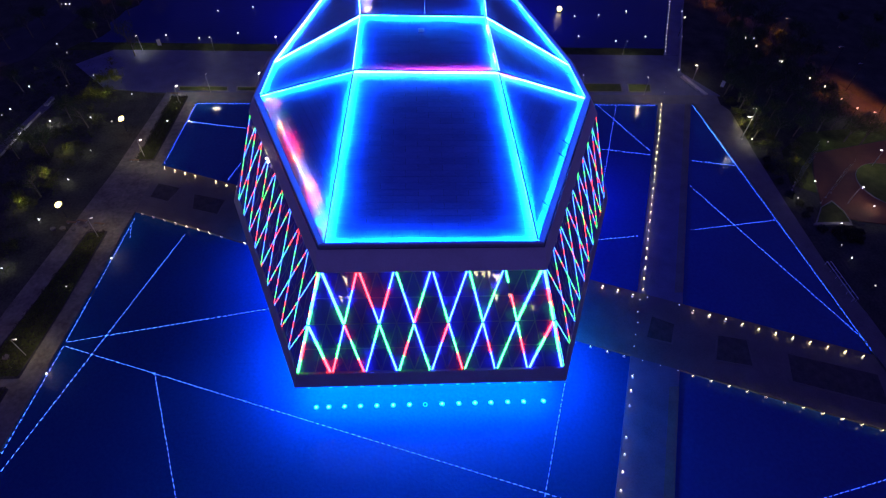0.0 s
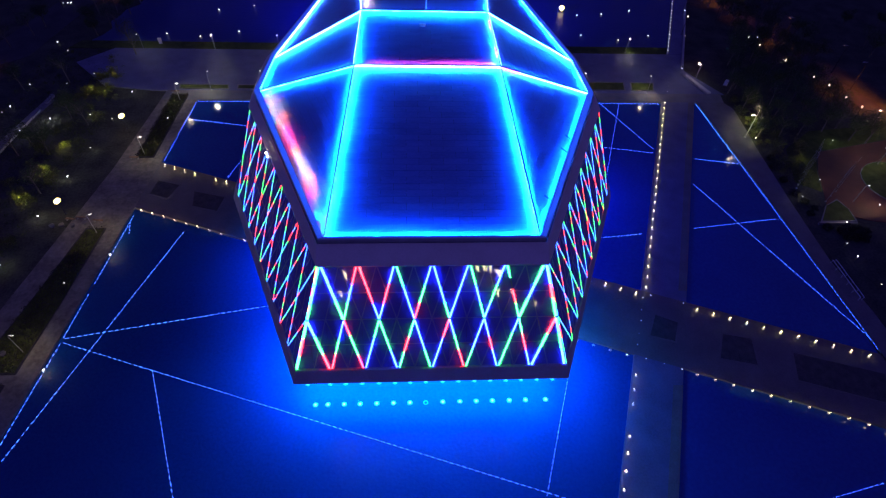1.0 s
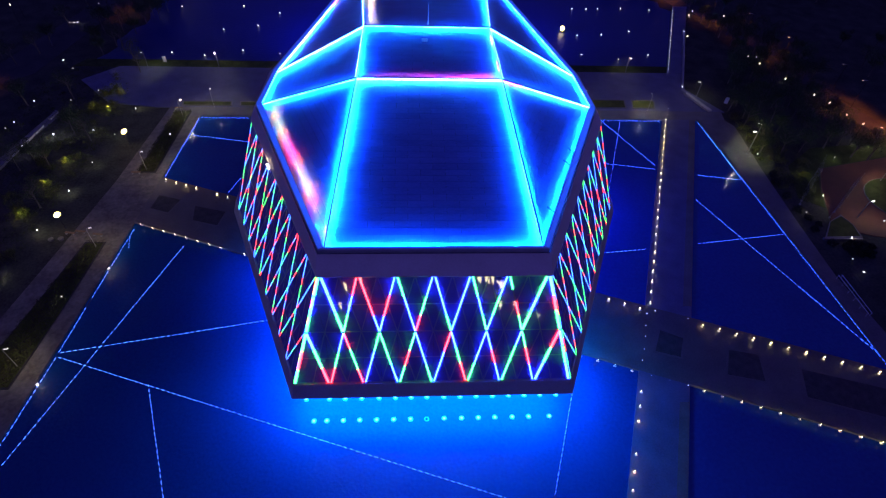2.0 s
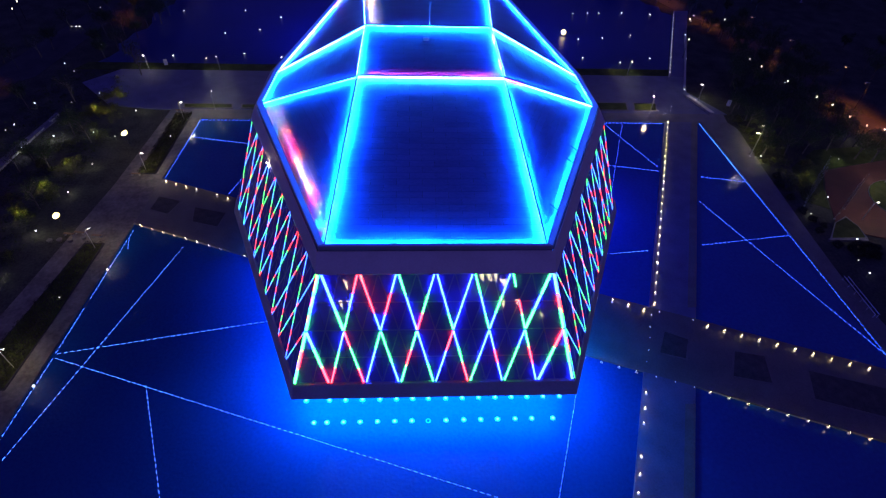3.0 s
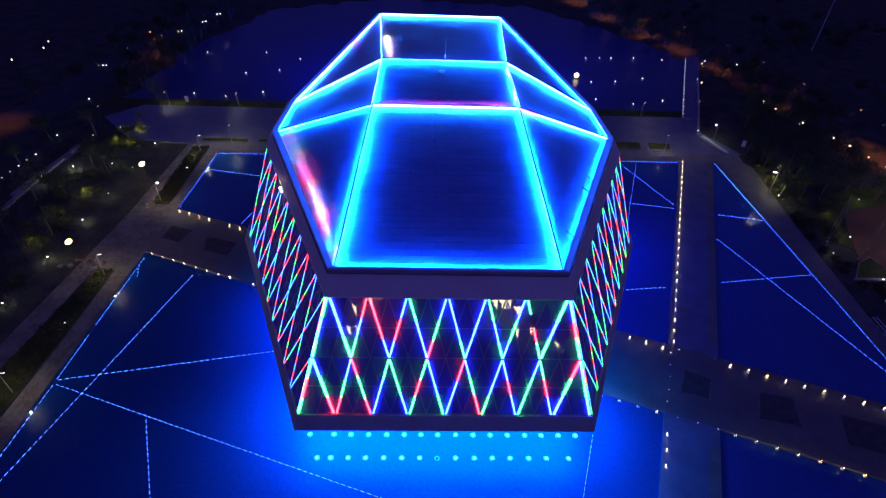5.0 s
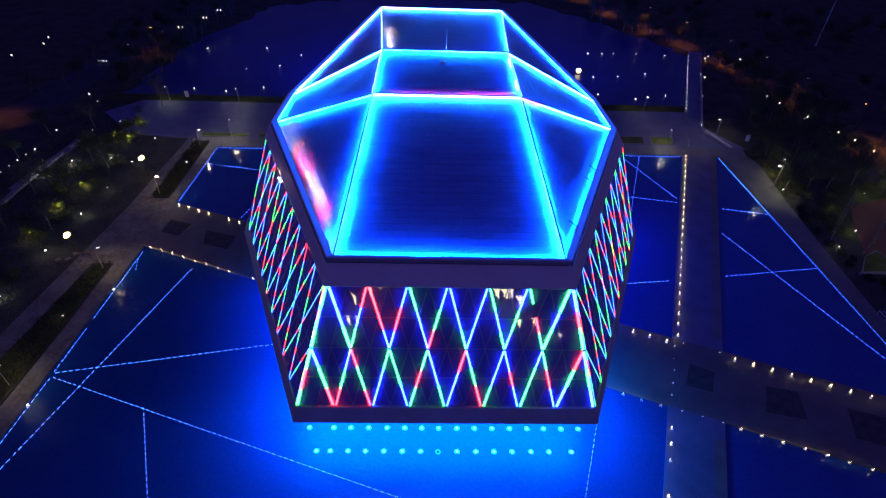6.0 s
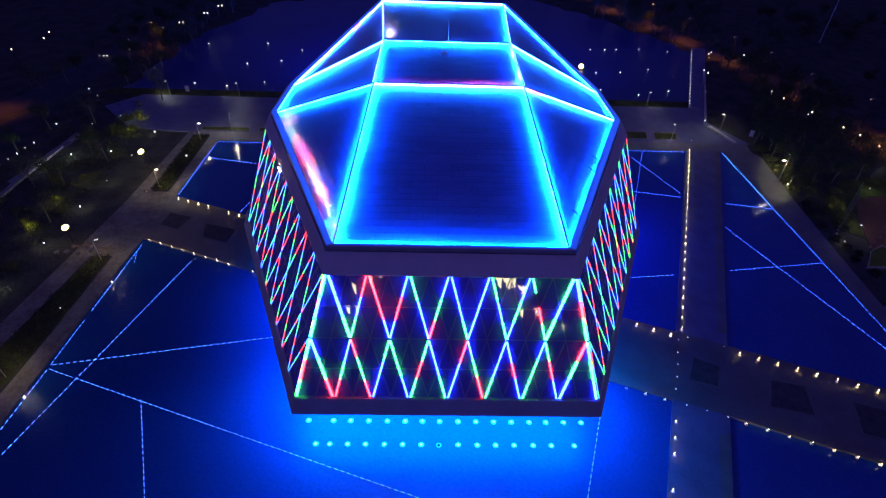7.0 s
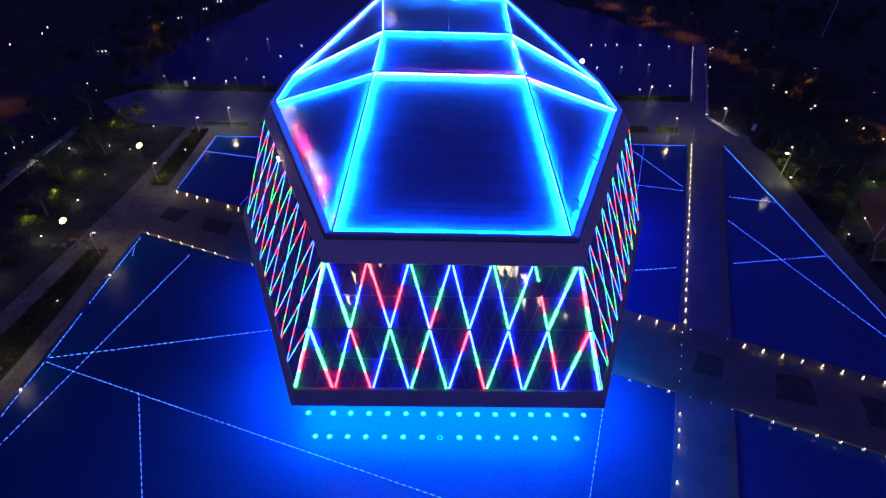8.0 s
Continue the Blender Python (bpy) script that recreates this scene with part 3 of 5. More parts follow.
def facet(name, corners, row, col, single):
    """A roof plane laid with long panels in staggered courses, on a dark sheet."""
    pts = [p - ORG for p in corners]
    o = pts[0]
    ex = (pts[1] - pts[0]).normalized()
    nz = (pts[1] - pts[0]).cross(pts[2] - pts[0]).normalized()
    if nz.z < 0:
        nz = -nz
    ey = nz.cross(ex)
    flat = [((p - o).dot(ex), (p - o).dot(ey)) for p in pts]
    sheet = mesh_from(name, [p - nz * 0.05 for p in pts], [tuple(range(len(pts)))])
    base = part(name, sheet, DARKMETAL, building)
    ys = [p[1] for p in flat]
    xs = [p[0] for p in flat]
    verts, faces = [], []
    y, r = min(ys), 0
    while y < max(ys):
        x = min(xs) - (r % 2) * col / 2
        while x < max(xs):
            q = list(flat)
            for a, b, c in ((1, 0, x + 0.012), (-1, 0, -(x + col - 0.012)), (0, 1, y + 0.012), (0, -1, -(y + row - 0.012))):
                q = clip(q, a, b, c) if len(q) > 2 else []
            if len(q) > 2:
                lift = rnd.uniform(0.0, 0.008)
                hi = [o + ex * a + ey * b + nz * lift for a, b in q]
                lo = [o + ex * a + ey * b - nz * 0.05 for a, b in q]
                n = len(q)
                fs = [tuple(range(n))] + [(i, n + i, n + (i + 1) % n, (i + 1) % n) for i in range(n)]
                if single:
                    part("roof_panel", mesh_from("roof_panel", hi + lo, fs), ROOF, base)
                else:
                    k = len(verts)
                    verts += hi + lo
                    faces += [tuple(i + k for i in f) for f in fs]
            x += col
        y += row
        r += 1
    if not single:
        tagged(part("roof_cladding", mesh_from("roof_cladding", verts, faces), ROOF, base), kind="stuff")


facet("roof_front", [FL, FR, CFR, CFL], 1.0, 3.2, True)
facet("roof_top", [CFL, CFR, CBR, CBL], 1.0, 3.2, True)
facet("roof_back", [CBL, CBR, BR, BL], 1.0, 3.2, False)
for a, b, c, d, e, f in ((FL, S1L, CFL, S2L, CBL, BL), (FR, S1R, CFR, S2R, CBR, BR)):
    facet("roof_side", [a, b, c], 1.0, 3.2, True)
    facet("roof_side", [b, d, e, c], 1.0, 3.2, False)
    facet("roof_side", [d, f, e], 1.0, 3.2, False)


TOP = [CFL, CFR, CBR, CBL]
FACETS = {"front": [FL, FR, CFR, CFL], "top": TOP, "back": [CBL, CBR, BR, BL],
          "west_a": [FL, S1L, CFL], "west_b": [S1L, S2L, CBL, CFL], "west_c": [S2L, BL, CBL],
          "east_a": [FR, S1R, CFR], "east_b": [S1R, S2R, CBR, CFR], "east_c": [S2R, BR, CBR]}
B, G, Y, O, P, M, W = LED_ROOF, LED_RIDGE, LED_YELLOW, LED_ORANGE, LED_RED, LED_MAGENTA, LED_WHITE
# runs of another colour: facet and edge, in order from the edge's first corner
RUNS = {("back", 3): [B, B, M, W, O, Y, O, W, P, O, W, Y, O, B, B, B, B, P, W], ("back", 2): [G] * 14 + [W] * 4, ("top", 0): [M], ("west_b", 1): [G, G, G, G, W, W, W, G, G, G],
        ("east_a", 1): [G, G, G, G, G, M, M], ("top", 1): [B, M, B, B, M, B], ("west_c", 0): [G, G, W, G, G, M, G, W, G],
        ("west_a", 0): [LED_GREEN, P, B, O, P, O, O, W, O, O, P, P, P, O, O, LED_GREEN, B, O, LED_GREEN, P, B]}
DARK = {("east_a", 0): (7, 12, 14), ("front", 0): (9,), ("west_a", 0): (7,)}


def edge_leds(a, b, key, index, inward, up, eave):
    """A row of short led bars on the inner face of a rim or on one side of a hip."""
    n = max(2, round((b - a).length / 1.6))
    lo, hi, off = (0.06, 0.36, -0.10) if eave else (0.06, 0.24, 0.06)
    run = RUNS.get((key, index))
    flat_ridge = not eave and min(a.z, b.z) > 33 and key != "top" or (not eave and key.endswith(("_b", "_c")))
    hi = 0.34 if flat_ridge else hi
    for i in range(n):
        if i in DARK.get((key, index), ()):
            continue
        mat = run[i * len(run) // n] if run else LED_RIDGE if flat_ridge else LED_ROOF
        if mat == LED_ROOF:
            mat = rnd.choice((LED_ROOF, LED_ROOF2, LED_ROOF3))
        p, q = (a.lerp(b, (i + s) / n) - ORG + inward * off + up * (lo + hi) / 2 for s in (0.03, 0.97))
        bms = bmesh.new()
        beam(bms, p, q, 0.03, hi - lo, up)
        part("led_bar", bms, mat, building)


BLUE_WASH = (0.001, 0.10, 1.0)


def wash(a, b, inward, up, watts, colour=BLUE_WASH, tilt=52, spread=122):
    """A long wall-washer over an edge, turned down across the roof."""
    d = (b - a).normalized()
    way = inward * math.cos(radians(tilt)) - up * math.sin(radians(tilt))
    y = (-way).cross(d)
    m = Matrix((d, y, -way)).transposed().to_4x4()
    m.translation = (a + b) / 2 + inward * 0.16 + up * 0.44
    lt = lamp_light("roof_washer", "AREA", m, watts * (b - a).length, colour, (b - a).length * 0.98, 0.1)
    lt.data.spread = radians(spread)


# watts a metre by facet and edge
WASH = {("front", 0): 480, ("front", 1): 680, ("front", 2): 300, ("front", 3): 680, ("west_a", 2): 330, ("east_a", 2): 330, ("west_a", 1): 170, ("east_a", 1): 170,
        ("west_b", 0): 360, ("east_b", 0): 360, ("top", 1): 330, ("top", 2): 260, ("top", 3): 330, ("back", 0): 330, ("back", 1): 300, ("back", 2): 420,
        ("west_b", 1): 260, ("east_b", 1): 260, ("west_b", 3): 360, ("east_b", 3): 360, ("west_c", 0): 360, ("east_c", 0): 360}
PALE, RED_W, AMBER, GREEN_W, PINK_W, ORANGE_W = (0.75, 0.68, 1.0), (1.0, 0.004, 0.02), (1.0, 0.55, 0.10), (0.03, 1.0, 0.2), (1.0, 0.06, 0.55), (1.0, 0.10, 0.01)
# washers of one eave and hip in runs of their own colour: from, to, colour, watts a metre
COLOURED = {("west_a", 0): [(0.005, 0.02, GREEN_W, 130), (0.045, 0.085, RED_W, 1020), (0.10, 0.135, BLUE_WASH, 260), (0.145, 0.17, PALE, 49), (0.185, 0.215, PALE, 70), (0.23, 0.25, RED_W, 1020), (0.275, 0.32, ORANGE_W, 1173),
                            (0.335, 0.375, PALE, 70), (0.385, 0.46, PALE, 105), (0.485, 0.515, ORANGE_W, 969), (0.52, 0.55, RED_W, 918), (0.56, 0.59, PALE, 42), (0.61, 0.635, RED_W, 1020), (0.65, 0.68, PALE, 28), (0.71, 0.745, ORANGE_W, 867),
                            (0.785, 0.81, GREEN_W, 100), (0.85, 0.88, ORANGE_W, 739), (0.90, 0.92, GREEN_W, 100), (0.93, 0.95, RED_W, 688), (0.96, 0.99, BLUE_WASH, 300)],
            ("east_a", 0): [(0.0, 0.16, BLUE_WASH, 330), (0.185, 0.46, BLUE_WASH, 340), (0.485, 0.575, BLUE_WASH, 350), (0.60, 0.98, BLUE_WASH, 310)],
            ("back", 3): [(0.55, 0.72, AMBER, 130), (0.73, 0.85, PALE, 80), (0.86, 0.97, AMBER, 150)],
            ("top", 0): [(0.05, 0.6, PINK_W, 40), (0.6, 0.97, PINK_W, 90)]}
caps = []
for key, corners in FACETS.items():
    mid = sum(corners, Vector()) / len(corners)
    for i, a in enumerate(corners):
        b = corners[(i + 1) % len(corners)]
        up = (corners[1] - corners[0]).cross(corners[2] - corners[0]).normalized()
        up = up if up.z > 0 else -up
        inward = up.cross(b - a).normalized()
        inward = inward if inward.dot(mid - a) > 0 else -inward
        eave = a.z < 28 and b.z < 28
        if not eave and {tuple(a), tuple(b)} not in caps:
            caps.append({tuple(a), tuple(b)})
            z = Vector((0, 0, 1))
            bms = bmesh.new()
            beam(bms, a - ORG + z * 0.14, b - ORG + z * 0.14, 0.08, 0.5, z)
            beam(bms, a - ORG + z * 0.41, b - ORG + z * 0.41, 0.22, 0.03, z)
            part("hip_cap", bms, DARKMETAL, building)
        edge_leds(a, b, key, i, inward, up, eave)
        if (key, i) in WASH:
            # each long washer is made of lengths of unlike strength
            n = max(1, round((b - a).length / (4.5 if key == "front" else 12)))
            for k in range(n):
                wash(a.lerp(b, k / n), a.lerp(b, (k + 1) / n), inward, up, WASH[key, i] * (rnd.uniform(0.6, 1.35) if n > 1 else 1), spread=113 if key == "front" else 122)
        for s0, s1, colour, watts in COLOURED.get((key, i), ()):
            wash(a.lerp(b, s0), a.lerp(b, s1), inward, up, watts, colour, *((52, 122) if colour == BLUE_WASH else (26, 37)))
        # flush dark strips on the eave, in place of unlit streaks between the lamps
        for f in (0.205, 0.52, 0.615) if (key, i) == ("east_a", 0) else (0.36, 0.68) if (key, i) == ("east_b", 0) else ():
            c = a.lerp(b, f) - ORG
            bms = bmesh.new()
            beam(bms, c - inward * 0.1 + up * 0.03, c + inward * 1.2 + up * 0.03, 0.28, 0.06, up)
            part("dark_bar", bms, DARKMETAL, building)
# glowing strips added round the roof outside the eaves, standing in for blue light
for i in range(8):
    j = (i + 1) % 8
    lo, hi = grow(OUT, -0.22), grow(EDGE, 0.22)
    quad = [Vector((*lo[i], 27.49)), Vector((*lo[j], 27.49)), Vector((*hi[j], 27.63)), Vector((*hi[i], 27.63))]
    mid = sum(quad, Vector()) / 4
    top = [mid.lerp(p, 0.995) - ORG for p in quad]
    vs = top + [p - Vector((0, 0, 0.06)) for p in top]
    # front and back strips glow less, where the rim catches less light
    part("light_trough", mesh_from("light_trough", vs, [(0, 1, 2, 3), (7, 6, 5, 4), (0, 4, 5, 1), (1, 5, 6, 2), (2, 6, 7, 3), (3, 7, 4, 0)]), RIM_GLOW_DIM if i in (0, 4) else RIM_GLOW, building, "glowing strip standing in for blue light on the roof rim")

# mast and hatch on the roof
mast = thing("roof_mast", 0.2, 56.6, 33.05, label="thin pale metal mast standing on the roof ridge", category="mast")
bm = bmesh.new()
tube(bm, (0, 0, 0), (0, 0, 3.6), 0.07, 0.03)
part("pole", bm, WHITEPAINT, mast)
bm = bmesh.new()
lathe(bm, [(0.25, -0.02), (0.25, 0.06), (0.1, 0.12)], 8)
part("foot", bm, GREYMETAL, mast)
hatch = thing("roof_hatch", -0.5, 50.4, 33.15, label="small pale metal box on the flat roof top", category="roof hatch")
bm = bmesh.new()
box(bm, -0.45, 0.45, -0.25, 0.25, 0, 0.3, 0.03)
part("body", bm, WHITEPAINT, hatch)
bm = bmesh.new()
box(bm, -0.5, 0.5, -0.3, 0.3, 0.3, 0.36, 0.02)
part("lid", bm, WHITEPAINT, hatch)

# ---- lit lines on the pools ----
bm = bmesh.new()
box(bm, -0.26, 0.26, -0.018, 0.018, 0.0, 0.05, 0.008)
DASH = bpy.data.meshes.new("dash")
bm.to_mesh(DASH)
bm.free()
DASH.materials.append(LED_LINE)
DASH_DEEP = DASH.copy()
DASH_DEEP.materials[0] = LED_LINE2


def led_line(x0, y0, x1, y1, gaps=(), pitch=0.9):
    a, b = Vector((x0, y0, 0)), Vector((x1, y1, 0))
    n = max(2, round((b - a).length / pitch))
    ang = math.degrees(math.atan2(y1 - y0, x1 - x0))
    t = thing("led_line", x0, y0, 0.012, ang, label="dashed line of blue led tubes on the pool water", category="light strip", group="light strips on the pools")
    bmr = bmesh.new()
    beam(bmr, (0, 0, 0.0), ((b - a).length, 0, 0.0), 0.1, 0.02, (0, 0, 1))
    part("rail", bmr, DARKMETAL, t)
    for i in range(n):
        if i not in gaps:
            part("dash", DASH if (x0 < 35 and y0 < 50) or x0 == 68.4 else DASH_DEEP, None, t, m=pose(((i + 0.5) / n) * (b - a).length, 0, 0.008))


for x0, y0, x1, y1 in ((-54.8, 41.5, -56.6, 13.9), (-56.6, 13.2, -60.1, -30.0), (-54.95, 39.6, -54.0, 36.2), (-44.4, 37.0, -61.0, -20.0), (-56.5, 13.9, -24.0, 20.1), (-56.4, 13.2, 40.0 - 9, -16.9),
                       (-41.5, 8.4, -29.0, -20.0), (21.5, 6.5, 11.1, -22.0), (-52.8, 79.9, -36.0, 79.9), (-52.9, 79.7, -54.0, 57.4), (-52.6, 72.6, -36.0, 69.4), (-36.6, 63.0, -39.9, 52.1),
                       (38.0, 80.1, 59.0, 80.1), (44.1, 79.9, 51.9, 61.8), (48.8, 79.9, 37.0, 47.4), (38.0, 63.0, 51.6, 60.4), (31.0, 34.3, 41.6, 35.5),
                       (68.4, 80.0, 69.85, 57.6), (69.85, 57.6, 73.0, 9.0), (60.3, 58.4, 69.8, 56.6), (56.8, 50.1, 72.9, 11.4), (52.2, 36.9, 71.0, 39.5), (40.0, -16.0, 72.0, -9.4)):
    led_line(x0, y0, x1, y1, (19, 20) if x0 == -54.8 else (), 0.6 if x0 == 68.4 else 0.9)

# ---- underwater spots in front of the hall ----
def pool_spot(lit=True):
    t = thing("pool_spot", label="round underwater spot glowing pale blue" if lit else "unlit round underwater spot", category="pool light", group="spots in front of the hall")
    bmr = bmesh.new()
    lathe(bmr, [(0.37, -0.01), (0.37, 0.04), (0.33, 0.06), (0.31, 0.03)], 14)
    part("ring", bmr, GREYMETAL, t)
    bml = bmesh.new()
    lathe(bml, [(0.20, 0.05), (0.17, 0.09), (0.08, 0.12)], 14)
    part("lens", bml, SPOT_BLUE if lit else DARKMETAL, t)
    if lit:
        # glowing disc added as the soft halo round the lens
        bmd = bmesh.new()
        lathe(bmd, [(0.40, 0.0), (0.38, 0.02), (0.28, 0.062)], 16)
        part("glow_rim", bmd, SPOT_HALO, t)
    return t


spot, unlit = pool_spot(), pool_spot(False)
unlit.matrix_basis = pose(-0.7, 1.8, 0)
places = [(x, 1.85) for x in (-16.6, -14.8, -12.5, -10.2, -7.8, -5.4, -3.0, 1.8, 4.3, 6.7, 9.1, 11.6, 14.0, 17.0)]
places += [(x, 5.3) for x in (-18.1, -14.8, -12.5, -10.1, -7.6, -5.2, -2.9, -0.6, 1.9, 4.3, 6.7, 9.1, 11.5, 13.8, 16.2, 18.6)]
spot.matrix_basis = pose(*places[0], 0)
for x, y in places[1:]:
    copy_thing(spot, pose(x, y, 0))


# ---- path lights ----
def bollard():
    t = thing("bollard_light", label="short dark bollard with a warm light shining down one side", category="bollard light", group="bollard lights along the paths")
    b1 = bmesh.new()
    lathe(b1, [(0.06, 0.0), (0.06, 0.03), (0.045, 0.05), (0.045, 0.62), (0.06, 0.66), (0.055, 0.72), (0.02, 0.74)], 8)
    part("post", b1, DARKMETAL, t)
    # white disc added for the lamp's pool of light on the paving
    b0 = bmesh.new()
    lathe(b0, [(0.22, 0), (0.22, 0.018), (0.20, 0.024), (0.06, 0.026)], 14)
    bmesh.ops.translate(b0, vec=(0, -0.17, 0), verts=b0.verts[:])
    part("light_pool_plate", b0, WHITEPAINT, t, "pale plate standing in for the pool of light")
    b2 = bmesh.new()
    box(b2, -0.04, 0.04, -0.085, -0.04, 0.22, 0.56, 0.012)
    part("lens", b2, WARM, t)
    b3 = bmesh.new()
    box(b3, -0.065, 0.065, -0.10, 0.03, 0.645, 0.68, 0.01)
    part("hood", b3, GREYMETAL, t)
    return t


# place and the way that the lamp faces, down on the path
rows = [(-53.6 + 2.3 * i, 42.0 - 0.89 * i, 159) for i in range(10) if i != 8]
rows += [(-53.1 + 2.27 * i, 55.6 - 0.9 * i, -21) for i in range(8) if i != 4]
rows += [(28.7 + 2.43 * i, 24.0 - 1.02 * i, -21) for i in range(4)] + [(45.5 + 2.49 * i, 17.3 - 0.95 * i, -21) for i in range(11)]
rows += [(23.7 + 2.47 * i, 11.6 - 0.95 * i, 159) for i in range(4)] + [(41.1 + 2.5 * i, 5.0 - 0.965 * i, 159) for i in range(13)]
rows += [(29.6 + 0.382 * y, y, 69) for y in [22.2 + 2.4 * i for i in range(25)]]
rows += [(29.35 + 0.382 * y, y, 69) for y in (5.3, 2.9, 0.6, -4.2, -6.6, -9.0, -11.4, -13.8, -16.2, -18.6, -21.0)]
first = bollard()
first.matrix_basis = pose(rows[0][0], rows[0][1], PAVE + 0.004, 0, 0, rows[0][2])
for x, y, rz in rows[1:]:
    copy_thing(first, pose(x, y, PAVE + 0.004, 0, 0, rz))


def stud():
    t = thing("ground_stud", label="tiny white light set flush in the paving", category="ground light", group="ground studs in the paths")
    b1 = bmesh.new()
    lathe(b1, [(0.10, -0.01), (0.10, 0.012), (0.07, 0.02)], 8)
    part("ring", b1, GREYMETAL, t)
    b2 = bmesh.new()
    lathe(b2, [(0.055, 0.01), (0.05, 0.03), (0.025, 0.035)], 8)
    part("lens", b2, SMALL, t)
    return t


first = stud()
spots = [(37.0, 20.0), (36.0, 17.5), (35.3, 15.3), (34.3, 12.9), (33.4, 10.8), (34.0, 8.1), (36.6, 7.2), (39.1, 6.2), (43.7, 18.8), (38.6, 20.6), (62.9, 85.6), (64.0, 88.0)] + [(30.0 + 0.375 * y, y) for y in [106.8 + 2.3 * i for i in range(19)]]
first.matrix_basis = pose(*spots[0], PAVE)
for x, y in spots[1:]:
    copy_thing(first, pose(x, y, (0.2 if 84 < y < 104 else PAVE) + 0.006) @ Matrix.Scale(2.0 if y > 104 else 1.0, 4))


# ---- lamp posts ----
def lamp_post(lens, label, height=4.5):
    t = thing("lamp_post", label=label, category="lamp post", group="lamp posts")
    b1 = bmesh.new()
    lathe(b1, [(0.16, 0), (0.16, 0.08), (0.06, 0.14), (0.05, height - 0.5), (0.04, height - 0.45)], 8)
    part("pole", b1, GREYMETAL, t)
    b2 = bmesh.new()
    pts = [(0, 0, height - 0.5), (0.06, 0, height - 0.15), (0.25, 0, height + 0.05), (0.6, 0, height + 0.1)]
    for a, b in zip(pts, pts[1:]):
        tube(b2, a, b, 0.045)
    part("arm", b2, GREYMETAL, t)
    b3 = bmesh.new()
    box(b3, 0.4, 0.86, -0.08, 0.08, height + 0.08, height + 0.14, 0.02)
    part("head", b3, GREYMETAL, t)
    b5 = bmesh.new()
    for x0, x1, y0, y1 in ((0.4, 0.86, -0.095, -0.08), (0.4, 0.86, 0.08, 0.095), (0.385, 0.4, -0.08, 0.08), (0.86, 0.875, -0.08, 0.08)):
        box(b5, x0, x1, y0, y1, height + 0.02, height + 0.08)
    part("glow_rim", b5, DIFFUSER, t)
    b4 = bmesh.new()
    box(b4, 0.43, 0.82, -0.07, 0.07, height + 0.058, height + 0.076, 0.004)
    part("lens", b4, lens, t)
    return t


first = lamp_post(COOL, "slim grey lamp post with a curved white-lit head")
weak = lamp_post(SMALL_DIM, "slim grey lamp post with a faintly lit head")
posts = [(-56.6, 79.7, 0, 1), (-58.4, 59.4, 0, 1), (-61.3, 11.5, 0, 1), (-59.7, 36.5, 20, 1), (-50.6, 84.5, 90, 0), (-38.4, 85.0, 90, 0), (-72.7, 104.2, -90, 0), (-54.1, 104.1, -90, 0), (-37.3, 104.5, -90, 0),
         (40.9, 85.5, 90, 1), (57.1, 84.45, 90, 1), (57.1, 104.8, -90, 0), (72.3, 91.3, 180, 0), (75.0, 66.1, 180, 1), (79.6, 72.1, 180, 0), (101.3, 56.3, 180, 0), (88.8, 44.2, 0, 0), (108.7, 70.8, 180, 0)]
for i, (x, y, rz, lit) in enumerate(posts):
    if i == 0:
        first.matrix_basis = pose(x, y, PAVE - 0.02, 0, 0, rz)
    elif (x, y) == (-61.3, 11.5):
        weak.matrix_basis = pose(x, y, PAVE - 0.02, 0, 0, rz)
    else:
        copy_thing(weak if x == -59.7 else first, pose(x, y, 0.0 if not -62 < x < 75.5 or y > 104 else 0.19 if y > 84.3 else PAVE - 0.02, 0, 0, rz) @ Matrix.Scale(1.33 if y == 66.1 else 1.0, 4))
    a = radians(rz)
    lamp_light("post_light", "POINT", pose(x + 0.6 * math.cos(a), y + 0.6 * math.sin(a), 5.8 if y == 66.1 else 4.45), (290 if x < -50 and y > 50 else 330 if x < -50 else 260 if y > 80 else 50) if lit else (300 if -58 < x < -50 and y < 90 else 240 if x > 100 else 70), ((1.0, 0.78, 0.44) if y < 70 else (1.0, 0.88, 0.68)) if x < -50 else (1.0, 0.80, 0.60), 0.12)


def pond_light():
    t = thing("pond_light", label="small white globe light floating on the lake", category="pond light", group="floating lights on the lake")
    b1 = bmesh.new()
    lathe(b1, [(0.22, -0.03), (0.26, 0.03), (0.22, 0.09), (0.08, 0.11)], 10)
    part("float", b1, DARKMETAL, t)
    b2 = bmesh.new()
    lathe(b2, [(0.05, 0.11), (0.11, 0.17), (0.13, 0.25), (0.10, 0.33), (0.04, 0.37)], 10)
    part("globe", b2, SMALL, t)
    return t


def garden_lamp(lens, label):
    t = thing("garden_lamp", label=label, category="garden lamp", group="garden lamps in the park")
    b1 = bmesh.new()
    lathe(b1, [(0.10, 0), (0.10, 0.05), (0.04, 0.08), (0.04, 0.72)], 8)
    part("post", b1, DARKMETAL, t)
    b2 = bmesh.new()
    lathe(b2, [(0.05, 0.72), (0.10, 0.77), (0.13, 0.84), (0.10, 0.92), (0.04, 0.97)], 10)
    part("globe", b2, lens, t)
    return t


